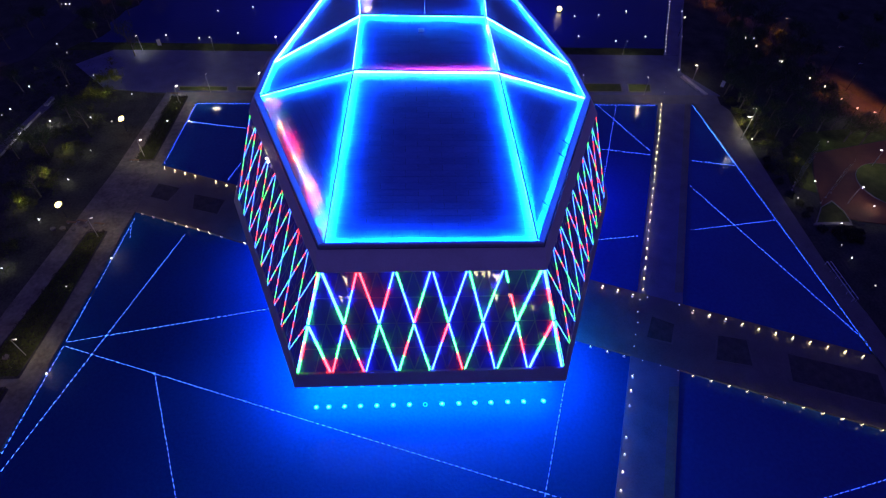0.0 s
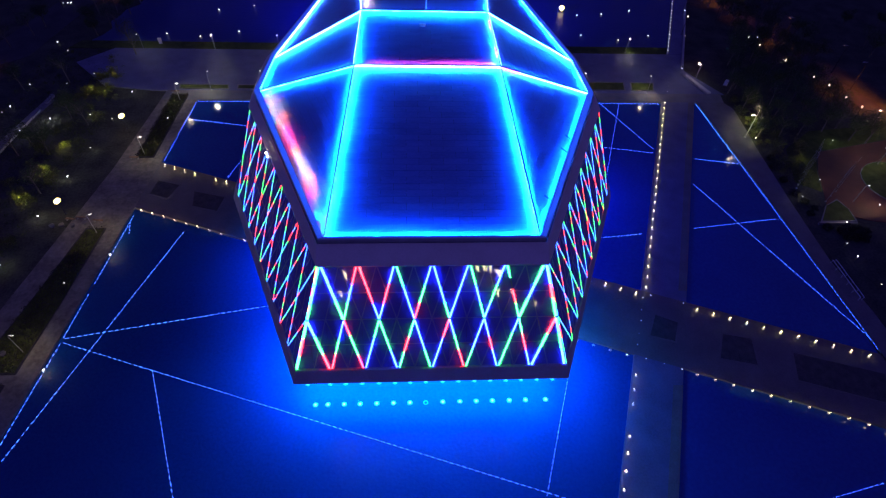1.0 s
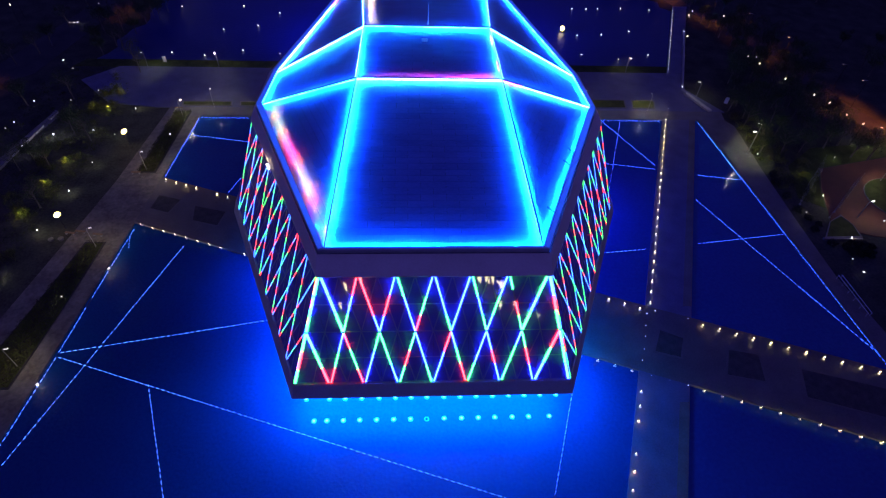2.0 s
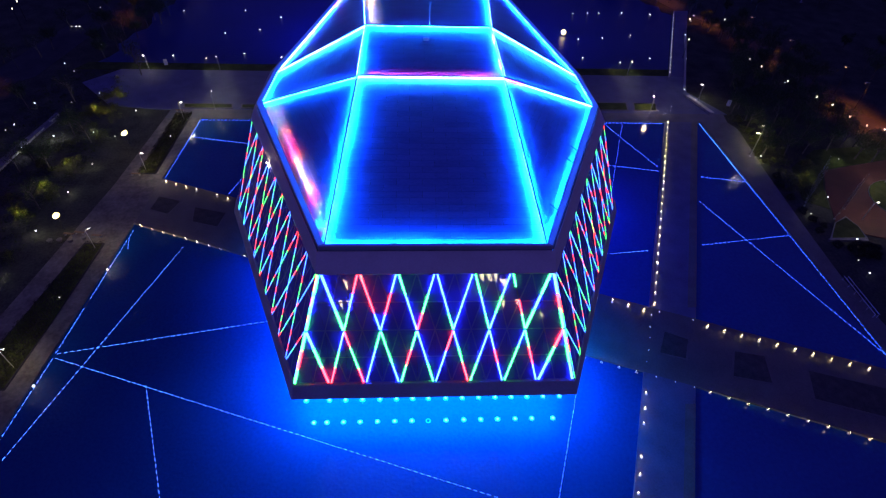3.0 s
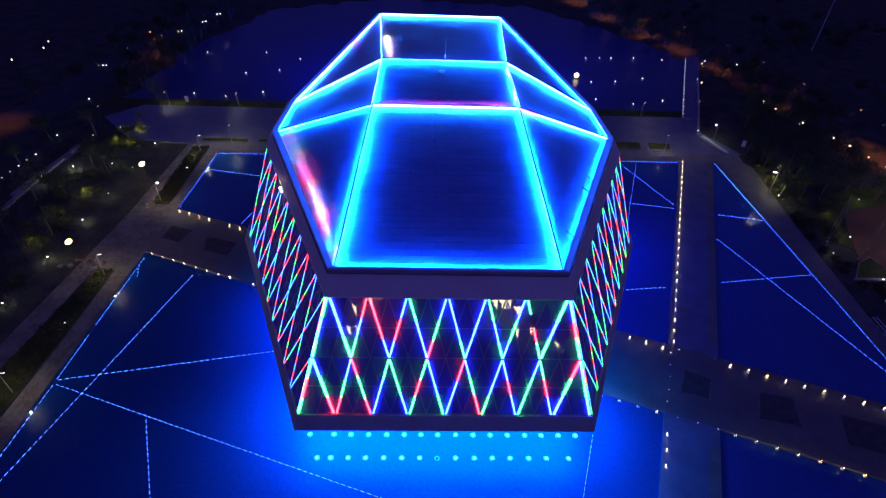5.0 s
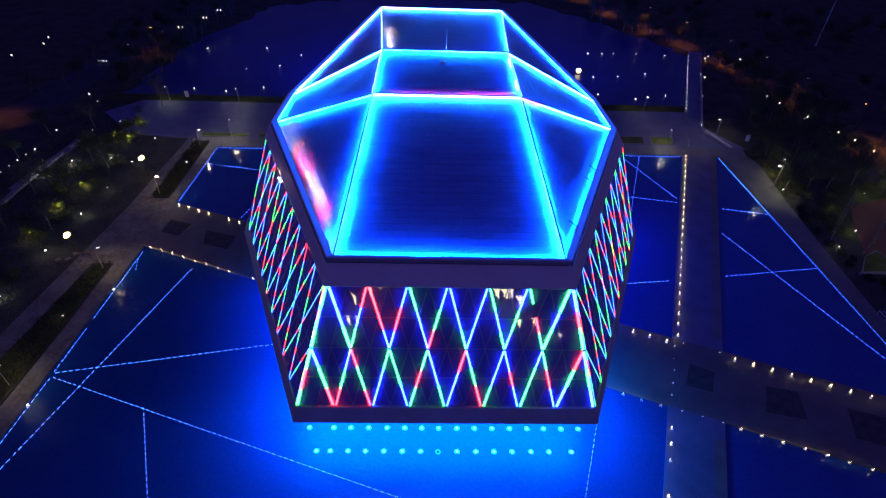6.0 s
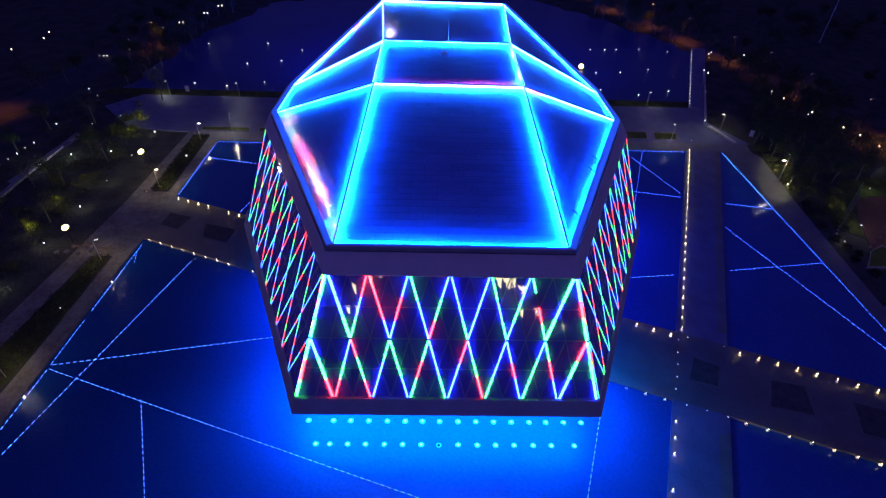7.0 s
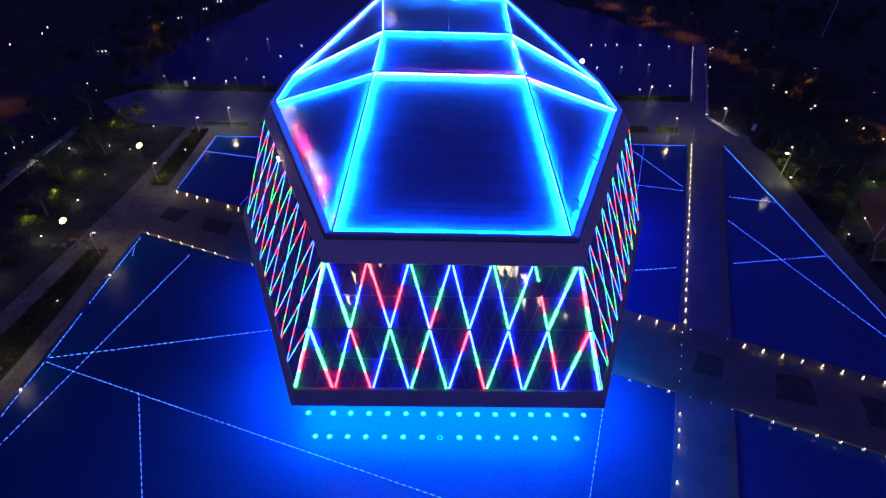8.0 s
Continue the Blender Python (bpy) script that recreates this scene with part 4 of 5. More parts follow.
globes = [(-68.3, 82.5), (-69.1, 71.5), (-74.3, 73.0), (-69.8, 61.0), (-70.7, 51.7), (-71.5, 40.4), (-60.0, 24.1), (-72.6, 28.6), (-94.8, 66.2), (-56.8, 71.2), (-82.3, 71.4), (-94.5, 68.7), (-94.1, 71.2), (-93.7, 73.7), (-93.0, 76.1), (-86.8, 66.9),
          (94.9, 64.2), (84.5, 50.4), (78.0, 45.1), (100.6, 100.9), (99.0, 113.9), (96.4, 113.8), (83.3, 37.6), (80.1, 31.9), (80.3, 28.6), (93.1, 42.5), (80.9, 21.9), (76.9, 65.2),
          (-103.1, 129.3), (-101.9, 129.4), (-100.9, 129.5), (-100.6, 143.8), (-96.6, 135.8), (-94.4, 156.6), (-90.0, 117.9), (-95.0, 106.0), (-90.7, 101.7), (-80.0, 90.7), (-84.6, 85.9), (-92.9, 85.4), (83.1, 130.9), (77.4, 114.3), (91.7, 146.8), (89.0, 142.0), (70.0, 95.8)]
bright = garden_lamp(SMALL, "low garden lamp with a round white globe")
dim = garden_lamp(SMALL_DIM, "low garden lamp with a faintly glowing globe")
bright.matrix_basis, dim.matrix_basis = pose(*globes[0], 0), pose(*globes[1], 0)
for k, (x, y) in enumerate(globes[2:]):
    copy_thing(dim if k % 5 in (1, 4) else bright, pose(x, y, PAVE + 0.1 if -62 < x < -56 else 0))
strong = {(-86.8, 66.9): (150, (0.9, 0.9, 1.0)), (-82.3, 71.4): (130, (0.9, 0.9, 1.0)), (83.3, 37.6): (30, (1.0, 0.85, 0.6)), (84.5, 50.4): (40, (1.0, 0.9, 0.6)), (93.1, 42.5): (70, (1.0, 0.85, 0.6)), (94.9, 64.2): (40, (0.9, 1.0, 0.6))}
for x, y in globes[:8] + [globes[10], globes[15]] + globes[16:19] + [globes[22], globes[25]]:
    watts, tint = strong.setdefault((x, y), (44, (1.0, 0.95, 0.8)))
    lamp_light("garden_light", "POINT", pose(x, y, 1.25), watts, tint, 0.15)
ponds = [(56.2, 128.8), (65.7, 131.5), (46.9, 115.2), (57.2, 112.4), (66.9, 115.4), (-59.8, 111.3), (-58.5, 127.9), (-48.9, 130.8), (-50.1, 114.5), (-69.1, 112.7),
         (-44.2, 140.3), (-56.3, 145.4), (-75.2, 144.0), (51.0, 148.1), (55.9, 148.4), (59.9, 148.7), (67.9, 149.3), (48.4, 128.0), (77.5, 148.4)]
first = pond_light()
first.matrix_basis = pose(*ponds[0], 0.01)
for x, y in ponds[1:]:
    copy_thing(first, pose(x, y, 0.01))


def edge_lamp():
    t = thing("edge_lamp", label="small bright white lamp on the pool edge", category="pool light", group="lamps on the pool edge")
    b1 = bmesh.new()
    lathe(b1, [(0.16, -0.01), (0.16, 0.05), (0.10, 0.08), (0.08, 0.22)], 10)
    part("base", b1, GREYMETAL, t)
    b2 = bmesh.new()
    lathe(b2, [(0.07, 0.22), (0.13, 0.27), (0.15, 0.34), (0.10, 0.41), (0.03, 0.44)], 10)
    part("globe", b2, SMALL, t)
    return t


first = edge_lamp()
first.matrix_basis = pose(-57.0, 8.3, 0.0)
copy_thing(first, pose(-55.5, 31.1, 0.0))


# bright floodlights on short masts
def flood_mast():
    t = thing("flood_light", label="warm white floodlight on a short mast", category="floodlight", group="floodlights in the park")
    b1 = bmesh.new()
    lathe(b1, [(0.18, 0), (0.18, 0.1), (0.08, 0.15), (0.07, 3.0)], 8)
    part("mast", b1, DARKMETAL, t)
    b2 = bmesh.new()
    box(b2, -0.6, 0.6, -0.1, 0.3, 2.9, 3.8, 0.04)
    part("housing", b2, DARKMETAL, t)
    b3 = bmesh.new()
    bmesh.ops.create_uvsphere(b3, u_segments=14, v_segments=8, radius=1.0)
    bmesh.ops.transform(b3, matrix=pose(0, -0.18, 3.45, 0, -40, 0) @ Matrix.Diagonal((0.72, 0.42, 0.46, 1)), verts=b3.verts[:])
    part("lens", b3, FLOOD, t)
    return t


first = flood_mast()
buoy = thing("flood_buoy", 44.2, 131.0, 0.01, label="bright warm floodlight on a float in the lake", category="floodlight")
bm = bmesh.new()
lathe(bm, [(0.8, -0.03), (0.9, 0.1), (0.8, 0.25), (0.2, 0.3)], 12)
part("float", bm, DARKMETAL, buoy)
bm = bmesh.new()
lathe(bm, [(0.25, 0.3), (0.65, 0.6), (0.78, 1.0), (0.6, 1.45), (0.2, 1.7)], 12)
part("lens", bm, FLOOD, buoy)
first.matrix_basis = pose(-67.4, 41.8, 0, 0, 0, 20)
copy_thing(first, pose(-65.2, 68.9, 0, 0, 0, 20))
for x, y in ((-67.3, 41.5), (-65.1, 68.6)):
    lamp_light("flood_glow", "POINT", pose(x, y - 0.4, 3.3), 45, (1.0, 0.8, 0.5), 0.3)

# street lamps with sodium light
def street_lamp():
    t = thing("street_lamp", label="tall street lamp with an orange sodium head", category="street lamp", group="street lamps")
    b1 = bmesh.new()
    lathe(b1, [(0.2, 0), (0.2, 0.2), (0.1, 0.3), (0.06, 7.8)], 8)
    part("pole", b1, DARKMETAL, t)
    b2 = bmesh.new()
    tube(b2, (0, 0, 7.75), (1.5, 0, 8.1), 0.05)
    part("arm", b2, GREYMETAL, t)
    b3 = bmesh.new()
    box(b3, 1.3, 2.1, -0.15, 0.15, 8.06, 8.2, 0.03)
    part("head", b3, GREYMETAL, t)
    b4 = bmesh.new()
    box(b4, 1.5, 1.95, -0.09, 0.09, 8.0, 8.055, 0.01)
    part("lens", b4, SODIUM, t)
    return t


first = street_lamp()
lamps = [(116.2, 77.5, 200), (112.8, 87.4, 200), (112.4, 96, 200), (105.5, 112, 200), (101.5, 128, 200), (96, 142, 210), (88, 160, 210), (80, 176, 210), (72, 196, 210), (64, 215, 210), (-112, 92, 0), (-91, 139, 0)]
for i, (x, y, rz) in enumerate(lamps):
    if i == 0:
        first.matrix_basis = pose(x, y, 0, 0, 0, rz)
    else:
        copy_thing(first, pose(x, y, 0, 0, 0, rz))
    a = radians(rz)
    lt = lamp_light("street_light", "SPOT", pose(x + 1.75 * math.cos(a), y + 1.75 * math.sin(a), 7.9), (4500 if y < 92 else 250 if y < 100 else 1800 if y < 120 else 500 if 120 < y < 135 else 2400 if 135 < y < 165 else 3600) if x > 0 else 1600, (1.0, 0.25, 0.01), 0.2)
    lt.data.spot_size, lt.data.spot_blend = radians(105), 1.0


# ---- trees and shrubs ----
def tree_mesh(seed, height, leaves, bare):
    r = random.Random(seed)
    bmt = bmesh.new()
    top = Vector((r.uniform(-0.3, 0.3), r.uniform(-0.3, 0.3), height * 0.55))
    tube(bmt, (0, 0, -0.05), top * 0.5, 0.17, 0.13)
    tube(bmt, top * 0.5, top, 0.13, 0.09)
    tips = []
    for i in range(11):
        p = (top * r.uniform(0.45, 1.0))
        a = r.uniform(0, 6.28)
        l = height * r.uniform(0.22, 0.42)
        q = p + Vector((math.cos(a) * l * 0.65, math.sin(a) * l * 0.65, l * r.uniform(0.5, 0.9)))
        tube(bmt, p, q, 0.06, 0.025, 5)
        for j in range(4):
            m = p.lerp(q, r.uniform(0.4, 1.0))
            e = m + Vector((r.uniform(-1, 1), r.uniform(-1, 1), r.uniform(0.0, 1.1))) * height * 0.13
            tube(bmt, m, e, 0.022, 0.008, 4)
            tips.append(e)
        tips.append(q)
    me = bpy.data.meshes.new("trunk")
    bmt.to_mesh(me)
    bmt.free()
    me.materials.append(BARK)
    verts, faces = [], []
    per = leaves // len(tips)
    for tip in tips:
        rad = height * r.uniform(0.07, 0.14)
        for j in range(per):
            p = tip + Vector((r.gauss(0, 1), r.gauss(0, 1), r.gauss(0, 0.8))) * rad * 0.6
            leaf_quad(verts, faces, p, r.uniform(0.09, 0.17), r)
    lf = mesh_from("crown", verts, faces)
    lf.materials.append(LEAF)
    return me, lf


KINDS = [tree_mesh(s, h, n, 0) for s, h, n in ((1, 7.5, 1700), (2, 9.0, 2000), (3, 6.0, 1500), (4, 8.0, 500))]
LABELS = ["leafy dark green park tree", "tall leafy dark green park tree", "small round leafy park tree", "thinly leaved young park tree"]
templates = []
r = random.Random(21)
spots = []


def tree_area(x0, x1, y0, y1, n, keep):
    tries = 0
    while n and tries < 2000:
        tries += 1
        x, y = r.uniform(x0, x1), r.uniform(y0, y1)
        if keep(x, y) and all((x - a) ** 2 + (y - b) ** 2 > 12 for a, b in spots):
            spots.append((x, y))
            n -= 1


tree_area(-125, -72, 10, 112, 46, lambda x, y: not (-92 < x < -84 and 58 < y < 84) and x < -73 - 0.0 * y)
tree_area(-110, 60, 150, 250, 46, lambda x, y: (y > 215 or x < -84 or (x < -60 and y > 196)))
tree_area(-106, -84, 106, 200, 26, lambda x, y: x < -89 + 0.2 * (y - 110))
tree_area(-94, -76, 112, 196, 22, lambda x, y: -6 < x + 86 - 0.12 * (y - 112) < 5)
tree_area(60, 90, 158, 206, 10, lambda x, y: 0 < x - 66 - 0.6 * (178 - y) < 10)
tree_area(78, 118, 64, 150, 46, lambda x, y: x > 72 + 0.4 * (y - 84) + 6 and x < (104 if y < 95 else 113) - 0.24 * (y - 80) and not (80 < x < 122 and y < 66))
tree_area(124, 175, 20, 190, 45, lambda x, y: x > 128)
for x, y, _ in lamps[3:10]:
    tree_area(x - 9, x - 3, y - 8, y + 8, 2, lambda x, y: True)
    tree_area(x + 4, x + 9, y - 8, y + 8, 2, lambda x, y: True)
tree_area(99, 105, 62, 92, 9, lambda x, y: True)
tree_area(79, 100, -10, 34, 16, lambda x, y: x > 80.5)
tree_area(92, 150, 150, 240, 25, lambda x, y: x > 200 - 0.6 * y)
for i, (x, y) in enumerate(spots):
    if 103.8 < x < 110 and 71 < y < 93:
        continue
    k = r.choice((0, 0, 1, 1, 2, 3)) if x > -70 else r.choice((0, 2, 3, 3))
    m = pose(x, y, -0.03, 0, 0, r.uniform(0, 360)) @ Matrix.Scale(1.0, 4)
    if k not in [t[0] for t in templates]:
        t = thing("tree", label=LABELS[k], category="tree", group="park trees")
        part("trunk", KINDS[k][0], None, t)
        part("crown", KINDS[k][1], None, t)
        t.matrix_basis = m
        templates.append((k, t))
    else:
        copy_thing(dict(templates)[k], m)


def shrub_mesh(seed):
    q = random.Random(seed)
    verts, faces = [], []
    for i in range(420):
        if i % 14 == 0:
            c = Vector((q.gauss(0, 0.55), q.gauss(0, 0.55), q.uniform(0.2, 0.8)))
        leaf_quad(verts, faces, c + Vector((q.gauss(0, 0.17), q.gauss(0, 0.17), q.gauss(0, 0.14))), q.uniform(0.06, 0.12), q)
    me = mesh_from("foliage", verts, faces)
    me.materials.append(SHRUB)
    return me


sh = thing("shrub", label="low yellow-green shrub lit by a garden lamp", category="shrub", group="park shrubs")
part("foliage", shrub_mesh(9), None, sh)
bm = bmesh.new()
for k in range(5):
    tube(bm, (0, 0, 0), (0.5 * math.cos(k * 1.26), 0.5 * math.sin(k * 1.26), 0.6), 0.03, 0.012, 4)
part("stem", bm, BARK, sh)
places = [(-75.8, 91.0), (-74.2, 89.9), (-79.6, 83.3), (-78.2, 84.2), (-76.9, 84.8), (-74.5, 82.7), (-80.5, 81.6), (-76.0, 62.7), (-76.9, 54.7), (-77.3, 45.6), (76.6, 66.4), (77.9, 68.0), (78.6, 71.0), (77.2, 64.0),
          (85.0, 61.0), (84.6, 59.0), (83.8, 57.0), (83.0, 54.6), (86.2, 63.0)]
places += [(r.uniform(-82, -73), r.uniform(30, 100)) for k in range(30)] + [(r.uniform(78, 84), r.uniform(50, 84)) for k in range(24)]
sh.matrix_basis = pose(*places[0], -0.02)
for x, y in places[1:]:
    copy_thing(sh, pose(x, y, -0.02, 0, 0, r.uniform(0, 360)) @ Matrix.Scale(r.uniform(0.7, 1.7), 4))
for x, y in ((-75.3, 90.5), (-78.4, 84.0), (-74.8, 82.8), (-76.0, 62.7), (-76.9, 54.7), (-77.3, 45.6), (77.0, 65.4), (77.4, 72.6), (84.2, 58.4)):
    lamp_light("shrub_light", "POINT", pose(x + 0.3, y - 0.4, 1.15), 25 if x > 80 else 80, (1.0, 0.92, 0.22), 0.1)


# ---- benches, flagpoles ----
def bench():
    t = thing("park_bench", label="plain wooden slat bench on concrete blocks", category="bench", group="park benches")
    for x in (-0.7, 0.7):
        b1 = bmesh.new()
        box(b1, x - 0.12, x + 0.12, -0.22, 0.22, 0, 0.4, 0.02)
        part("block", b1, CONCRETE, t)
    for j in range(4):
        b2 = bmesh.new()
        box(b2, -0.95, 0.95, -0.23 + 0.12 * j, -0.13 + 0.12 * j, 0.4, 0.45, 0.008)
        part("slat", b2, WOOD, t)
    return t


first = bench()
first.matrix_basis = pose(-60.0, 58.0, PAVE, 0, 0, 0)
for x, y, rz in ((-60.4, 39.4, -8), (-63.8, 40.2, -8), (-65.5, 39.8, -8), (-58.6, 83.2, 0)):
    copy_thing(first, pose(x, y, PAVE, 0, 0, rz))

first = thing("flagpole", label="tall slim grey flagpole without a flag", category="flagpole", group="flagpoles")
bm = bmesh.new()
tube(bm, (0, 0, 0), (0, 0, 9.0), 0.026, 0.014)
part("pole", bm, GREYMETAL, first)
bm = bmesh.new()
lathe(bm, [(0.2, 0), (0.2, 0.12), (0.1, 0.2)], 8)
part("foot", bm, CONCRETE, first)
bm = bmesh.new()
lathe(bm, [(0.03, 8.98), (0.07, 9.04), (0.03, 9.1)], 8)
part("finial", bm, GREYMETAL, first)
first.matrix_basis = pose(78.8, 48.5, 0)
for x, y in ((79.7, 49.7), (80.6, 50.9), (81.5, 52.2), (82.4, 53.4), (83.0, 44.4), (84.9, 46.0), (86.8, 47.4)):
    copy_thing(first, pose(x, y, 0))


# pair of warm lamps under the west parapet
def eave_lamp():
    t = thing("eave_lamp", label="small warm white lamp under the roof parapet", category="wall lamp", group="lamps under the parapet")
    b1 = bmesh.new()
    beam(b1, (0.0, 0, 0), (-0.42, -0.18, 0.12), 0.06, 0.06, (0, 0, 1))
    part("dark_bar", b1, DARKMETAL, t)
    b2 = bmesh.new()
    lathe(b2, [(0.05, 0.0), (0.13, 0.05), (0.17, 0.16), (0.13, 0.27), (0.05, 0.32)], 10, -0.48, -0.2)
    part("globe", b2, EAVELENS, t)
    return t


first = eave_lamp()
first.matrix_basis = pose(-22.35, 27.4, 25.5)
copy_thing(first, pose(-21.95, 26.5, 25.6))
lamp_light("eave_light", "POINT", pose(-23.5, 27.0, 26.3), 60, (1.0, 0.8, 0.5), 0.15)

# ---- glowing shards behind the facade, in place of reflections in the glass ----
def shard_cluster(drop):
    t = thing("pendant_lamp", label="warm glowing shards standing in for reflections in the facade glass", category="pendant lamp", group="pendant lamps in the hall")
    b1 = bmesh.new()
    tube(b1, (0, 0, 0), (0, 0, -1.0), 0.02)
    part("cord", b1, DARKMETAL, t)
    b2 = bmesh.new()
    for k, (dx, lean, top) in enumerate(((0.0, 0.25, -1.0), (0.22, -0.15, -1.3), (-0.2, 0.4, -1.15))):
        end = Vector((dx + lean, 0.1 * k, -drop + 0.35 * k))
        tube(b2, (dx, 0.1 * k, top), Vector((dx, 0.1 * k, top)).lerp(end, 0.55), 0.05, 0.12, 6)
        tube(b2, Vector((dx, 0.1 * k, top)).lerp(end, 0.55), end, 0.12, 0.02, 6)
    part("shards", b2, REFLECT_GLOW, t)
    return t


q = random.Random(4)
first = shard_cluster(3.3)
# place under a ceiling, its height, width and length
hang = [(-11.6, 6.5, 21.9, 1.6, 0.8), (-10.7, 7.1, 24.3, 0.7, 0.9), (-10.6, 6.5, 22.0, 0.9, 1.0), (-8.9, 7.3, 25.6, 0.8, 1.1), (-8.0, 7.4, 25.8, 1.1, 0.6),
        (5.1, 7.3, 25.7, 1.2, 1.0), (6.1, 7.3, 25.8, 1.3, 1.15), (6.8, 7.3, 25.8, 0.9, 1.2), (7.9, 7.0, 24.6, 1.2, 1.0), (8.0, 6.3, 21.7, 0.8, 0.9), (9.7, 6.4, 21.9, 1.0, 0.9), (12.9, 5.6, 19.6, 0.6, 0.6)]
for i, (x, y, z, wide, long) in enumerate(hang):
    m = pose(x, y, z, 0, 0, q.uniform(-20, 20)) @ Matrix.Diagonal((wide, 1, long, 1))
    if i == 0:
        first.matrix_basis = m
    else:
        copy_thing(first, m)


def sign_board(x, y, rz):
    t = thing("sign_board", x, y, 0, rz, label="plain white upright notice board beside the path", category="sign board", group="sign boards")
    b1 = bmesh.new()
    box(b1, -0.45, 0.45, -0.08, 0.08, 0.15, 1.75, 0.02)
    part("panel", b1, WHITEPAINT, t)
    b2 = bmesh.new()
    box(b2, -0.5, 0.5, -0.15, 0.15, 0, 0.15, 0.02)
    part("plinth", b2, CONCRETE, t)


sign_board(79.4, 88.8, -30)
sign_board(-69.2, 107.2, 10)


# ---- loose pieces on the walkways ----
def round_seat():
    t = thing("round_seat", label="round dark stone seat on the walkway", category="seat", group="round seats")
    b1 = bmesh.new()
    lathe(b1, [(0.34, 0), (0.36, 0.05), (0.44, 0.36), (0.47, 0.40)], 14)
    part("drum", b1, DARKPAVE, t)
    b2 = bmesh.new()
    lathe(b2, [(0.48, 0.40), (0.5, 0.43), (0.48, 0.47), (0.3, 0.48)], 14)
    part("top", b2, DARKPAVE, t)
    return t


first = round_seat()
first.matrix_basis = pose(-68.4, 38.4, 0.0)
for x, y in ((-66.5, 38.3), (-64.6, 38.2), (-62.6, 38.9)):
    copy_thing(first, pose(x, y, PAVE))
copy_thing(first, pose(-63.8, 11.0, PAVE + 0.09))


def long_rail():
    t = thing("ramp_railing", 75.2, 23.2, PAVE, 92, label="low pale double railing beside the east walkway", category="railing")
    for side in (-0.35, 0.35):
        b1 = bmesh.new()
        tube(b1, (-4.4, side, 0.85), (4.4, side, 0.85), 0.05)
        part("handrail", b1, WHITEPAINT, t)
        for k in range(6):
            b2 = bmesh.new()
            tube(b2, (-4.3 + 1.72 * k, side, 0), (-4.3 + 1.72 * k, side, 0.82), 0.03)
            part("post", b2, WHITEPAINT, t)


long_rail()


def lane_railing(x0, y0, x1, y1):
    a, b = Vector((x0, y0)), Vector((x1, y1))
    n = max(2, round((b - a).length / 1.6))
    t = thing("steel_railing", x0, y0, 0.2, math.degrees(math.atan2(y1 - y0, x1 - x0)), label="dark steel railing with thin posts beside the path", category="railing", group="steel railings")
    l = (b - a).length
    for z in (0.45, 0.95):
        b1 = bmesh.new()
        tube(b1, (0, 0, z), (l, 0, z), 0.035)
        part("rail", b1, DARKMETAL, t)
    for k in range(n + 1):
        b2 = bmesh.new()
        tube(b2, (l * k / n, 0, -0.05), (l * k / n, 0, 0.98), 0.03)
        part("post", b2, DARKMETAL, t)


lane_railing(68.9, 93.2, 71.9, 83.4)

# pale garden wall in short lengths between the western trees
first = thing("garden_wall", label="short length of low white garden wall", category="garden wall", group="garden walls")
bm = bmesh.new()
box(bm, -0.35, 0.35, -1.6, 1.6, -0.03, 0.5, 0.03)
part("body", bm, PALESTONE, first)
bm = bmesh.new()
box(bm, -0.42, 0.42, -1.65, 1.65, 0.5, 0.58, 0.02)
part("cap", bm, COPING, first)
for i, (x, y) in enumerate(((-88.0, 63.2), (-88.35, 57.0), (-88.2, 60.2), (-87.7, 66.6), (-87.3, 70.6), (-86.9, 74.0), (-86.3, 80.0))):
    if i == 0:
        first.matrix_basis = pose(x, y, 0, 0, 0, -5)
    else:
        copy_thing(first, pose(x, y, 0, 0, 0, -5))

# dark bushes by the small lawn and along the east walkway
def bush_leaves():
    q2 = random.Random(15)
    verts, faces = [], []
    for i in range(900):
        a, h = q2.uniform(0, 6.28), q2.uniform(0.05, 1.0)
        rad = 1.05 * math.sqrt(max(0.0, 1 - (h - 0.35) ** 2 / 0.5)) * (0.75 + 0.25 * math.sin(3 * a + 5 * h))
        leaf_quad(verts, faces, Vector((rad * math.cos(a), rad * math.sin(a), h * 1.15)) * q2.uniform(0.75, 1.05), q2.uniform(0.07, 0.13), q2)
    me = mesh_from("foliage", verts, faces)
    me.materials.append(HEDGE)
    return me


clump = thing("bush", label="dense dark clipped bush beside the garden wall", category="bush", group="dark bushes")
part("foliage", bush_leaves(), None, clump)
bm = bmesh.new()
for k in range(5):
    tube(bm, (0, 0, 0), (0.5 * math.cos(k * 1.26), 0.5 * math.sin(k * 1.26), 0.7), 0.04, 0.015, 4)
part("stem", bm, BARK, clump)
clump.matrix_basis = pose(79.0, 36.5, -0.02)
for x, y, size in ((81.4, 35.7, 1.0), (82.9, 36.1, 1.2), (84.3, 35.8, 1.3), (85.3, 35.2, 1.2), (86.4, 35.6, 0.9), (81.8, 34.2, 1.1), (83.6, 34.1, 1.4), (85.0, 33.6, 1.1), (77.6, 40.6, 0.9), (79.4, 42.2, 0.8), (77.2, 46.5, 1.1), (78.2, 44.0, 0.9), (77.0, 51.0, 1.0), (76.8, 55.5, 1.2), (77.6, 58.4, 1.0)):
    copy_thing(clump, pose(x, y, -0.02, 0, 0, r.uniform(0, 360)) @ Matrix.Scale(size, 4))

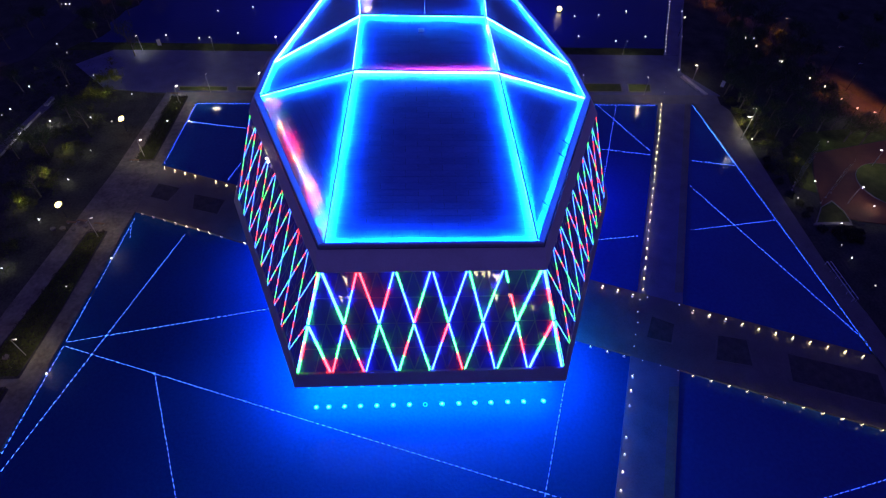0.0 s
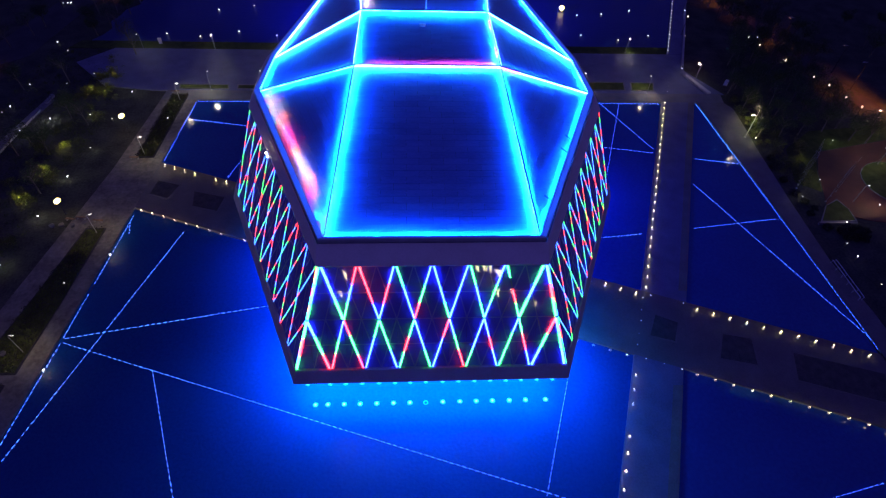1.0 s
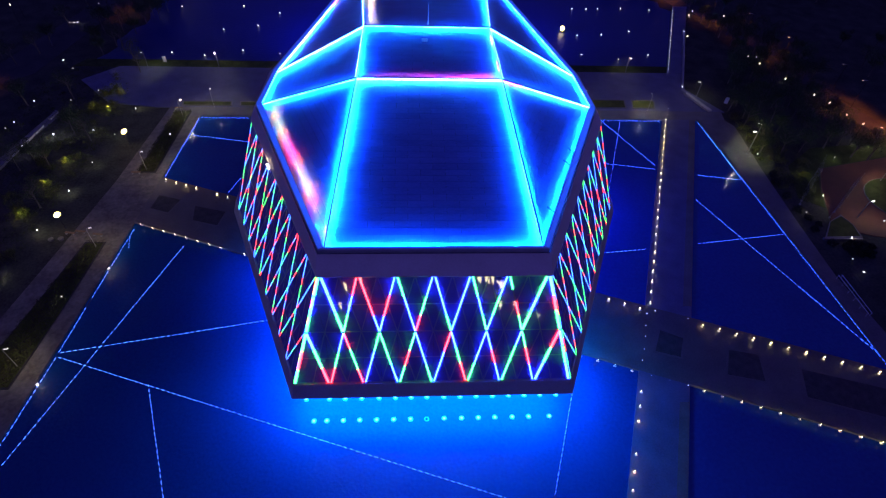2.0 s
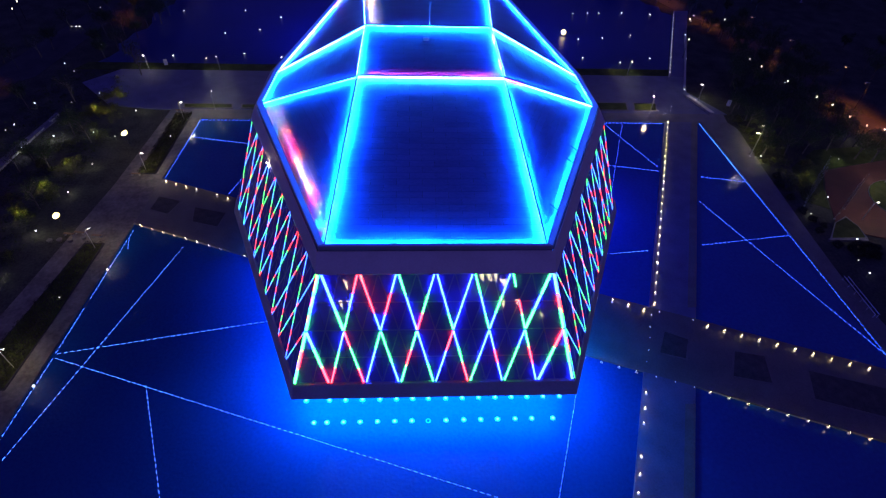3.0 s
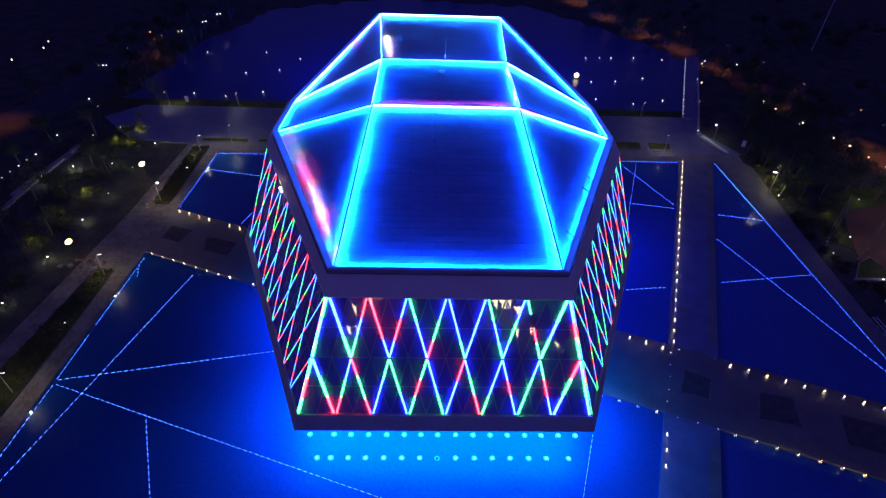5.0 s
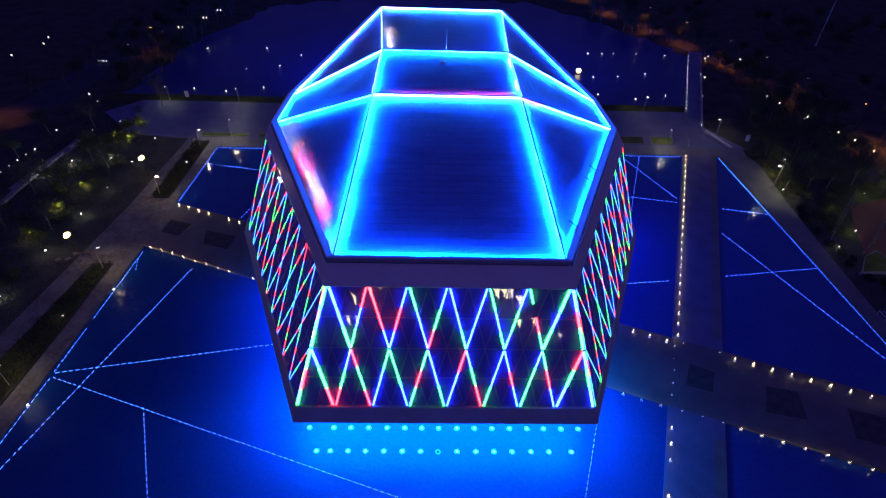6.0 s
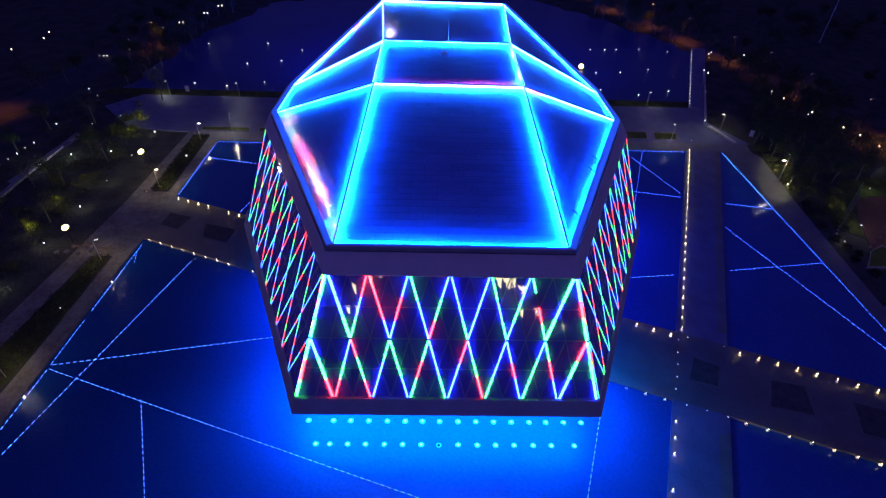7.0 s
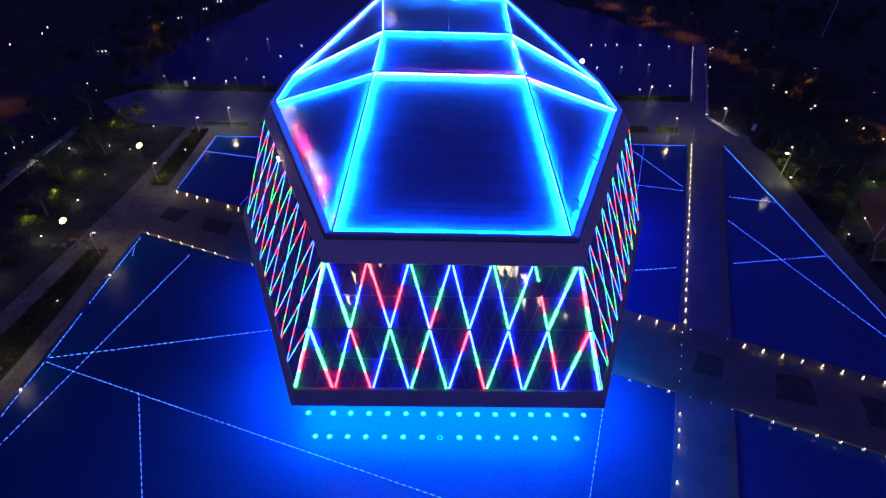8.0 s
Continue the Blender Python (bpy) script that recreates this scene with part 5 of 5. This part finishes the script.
# tufts of rough grass over the western garden
q = random.Random(77)
verts, faces = [], []
for i in range(1500):
    cx, cy = q.uniform(-96, -71.5), q.uniform(12, 104)
    if cy > 83 and cx > -79:
        continue
    for j in range(9):
        a = q.uniform(0, 6.28)
        p = Vector((cx + q.gauss(0, 0.35), cy + q.gauss(0, 0.35), -0.03))
        w = Vector((math.cos(a), math.sin(a), 0)) * 0.05
        tip = p + Vector((q.gauss(0, 0.12), q.gauss(0, 0.12), q.uniform(0.2, 0.55)))
        k = len(verts)
        verts += [p - w, p + w, tip]
        faces.append((k, k + 1, k + 2))
tufts = part("rough_grass", mesh_from("rough_grass", verts, faces), GRASS)
tagged(tufts, "tufts of rough dry grass under the park trees", "grass", kind="stuff")

# tall white-lit lamps over the far street
def tall_lamp():
    t = thing("park_lamp", label="tall dark lamp with a bright white globe", category="park lamp", group="park lamps")
    b1 = bmesh.new()
    lathe(b1, [(0.16, 0), (0.16, 0.2), (0.07, 0.3), (0.06, 5.6)], 8)
    part("pole", b1, DARKMETAL, t)
    b2 = bmesh.new()
    lathe(b2, [(0.05, 5.6), (0.11, 5.7), (0.15, 5.85), (0.11, 6.0), (0.04, 6.06)], 12)
    part("globe", b2, PARKLENS, t)
    return t


first = tall_lamp()
first.matrix_basis = pose(-121.2, 119.6, -0.03)
for x, y in ((-117.4, 129.1), (-118.8, 134.5), (-84.0, 146.6), (-83.0, 147.0), (-79.4, 156.8), (-78.4, 157.0), (-77.2, 165.4), (-76.2, 165.8), (89.8, 104.1), (91.0, 99.7), (94.3, 91.6), (97.7, 83.6), (99.6, 79.8), (100.9, 74.5), (102.6, 70.5), (94.0, 131.0), (82.9, 131.0), (77.0, 116.0)):
    copy_thing(first, pose(x, y, -0.03))

far_mast = thing("tall_mast", 138.1, 162.9, -0.03, label="tall slim pale mast at the edge of the park", category="mast")
bm = bmesh.new()
tube(bm, (0, 0, 0), (0, 0, 26), 0.16, 0.09, 8)
part("pole", bm, WHITEPAINT, far_mast)
bm = bmesh.new()
lathe(bm, [(0.5, 0), (0.5, 0.2), (0.25, 0.35)], 10)
part("foot", bm, CONCRETE, far_mast)
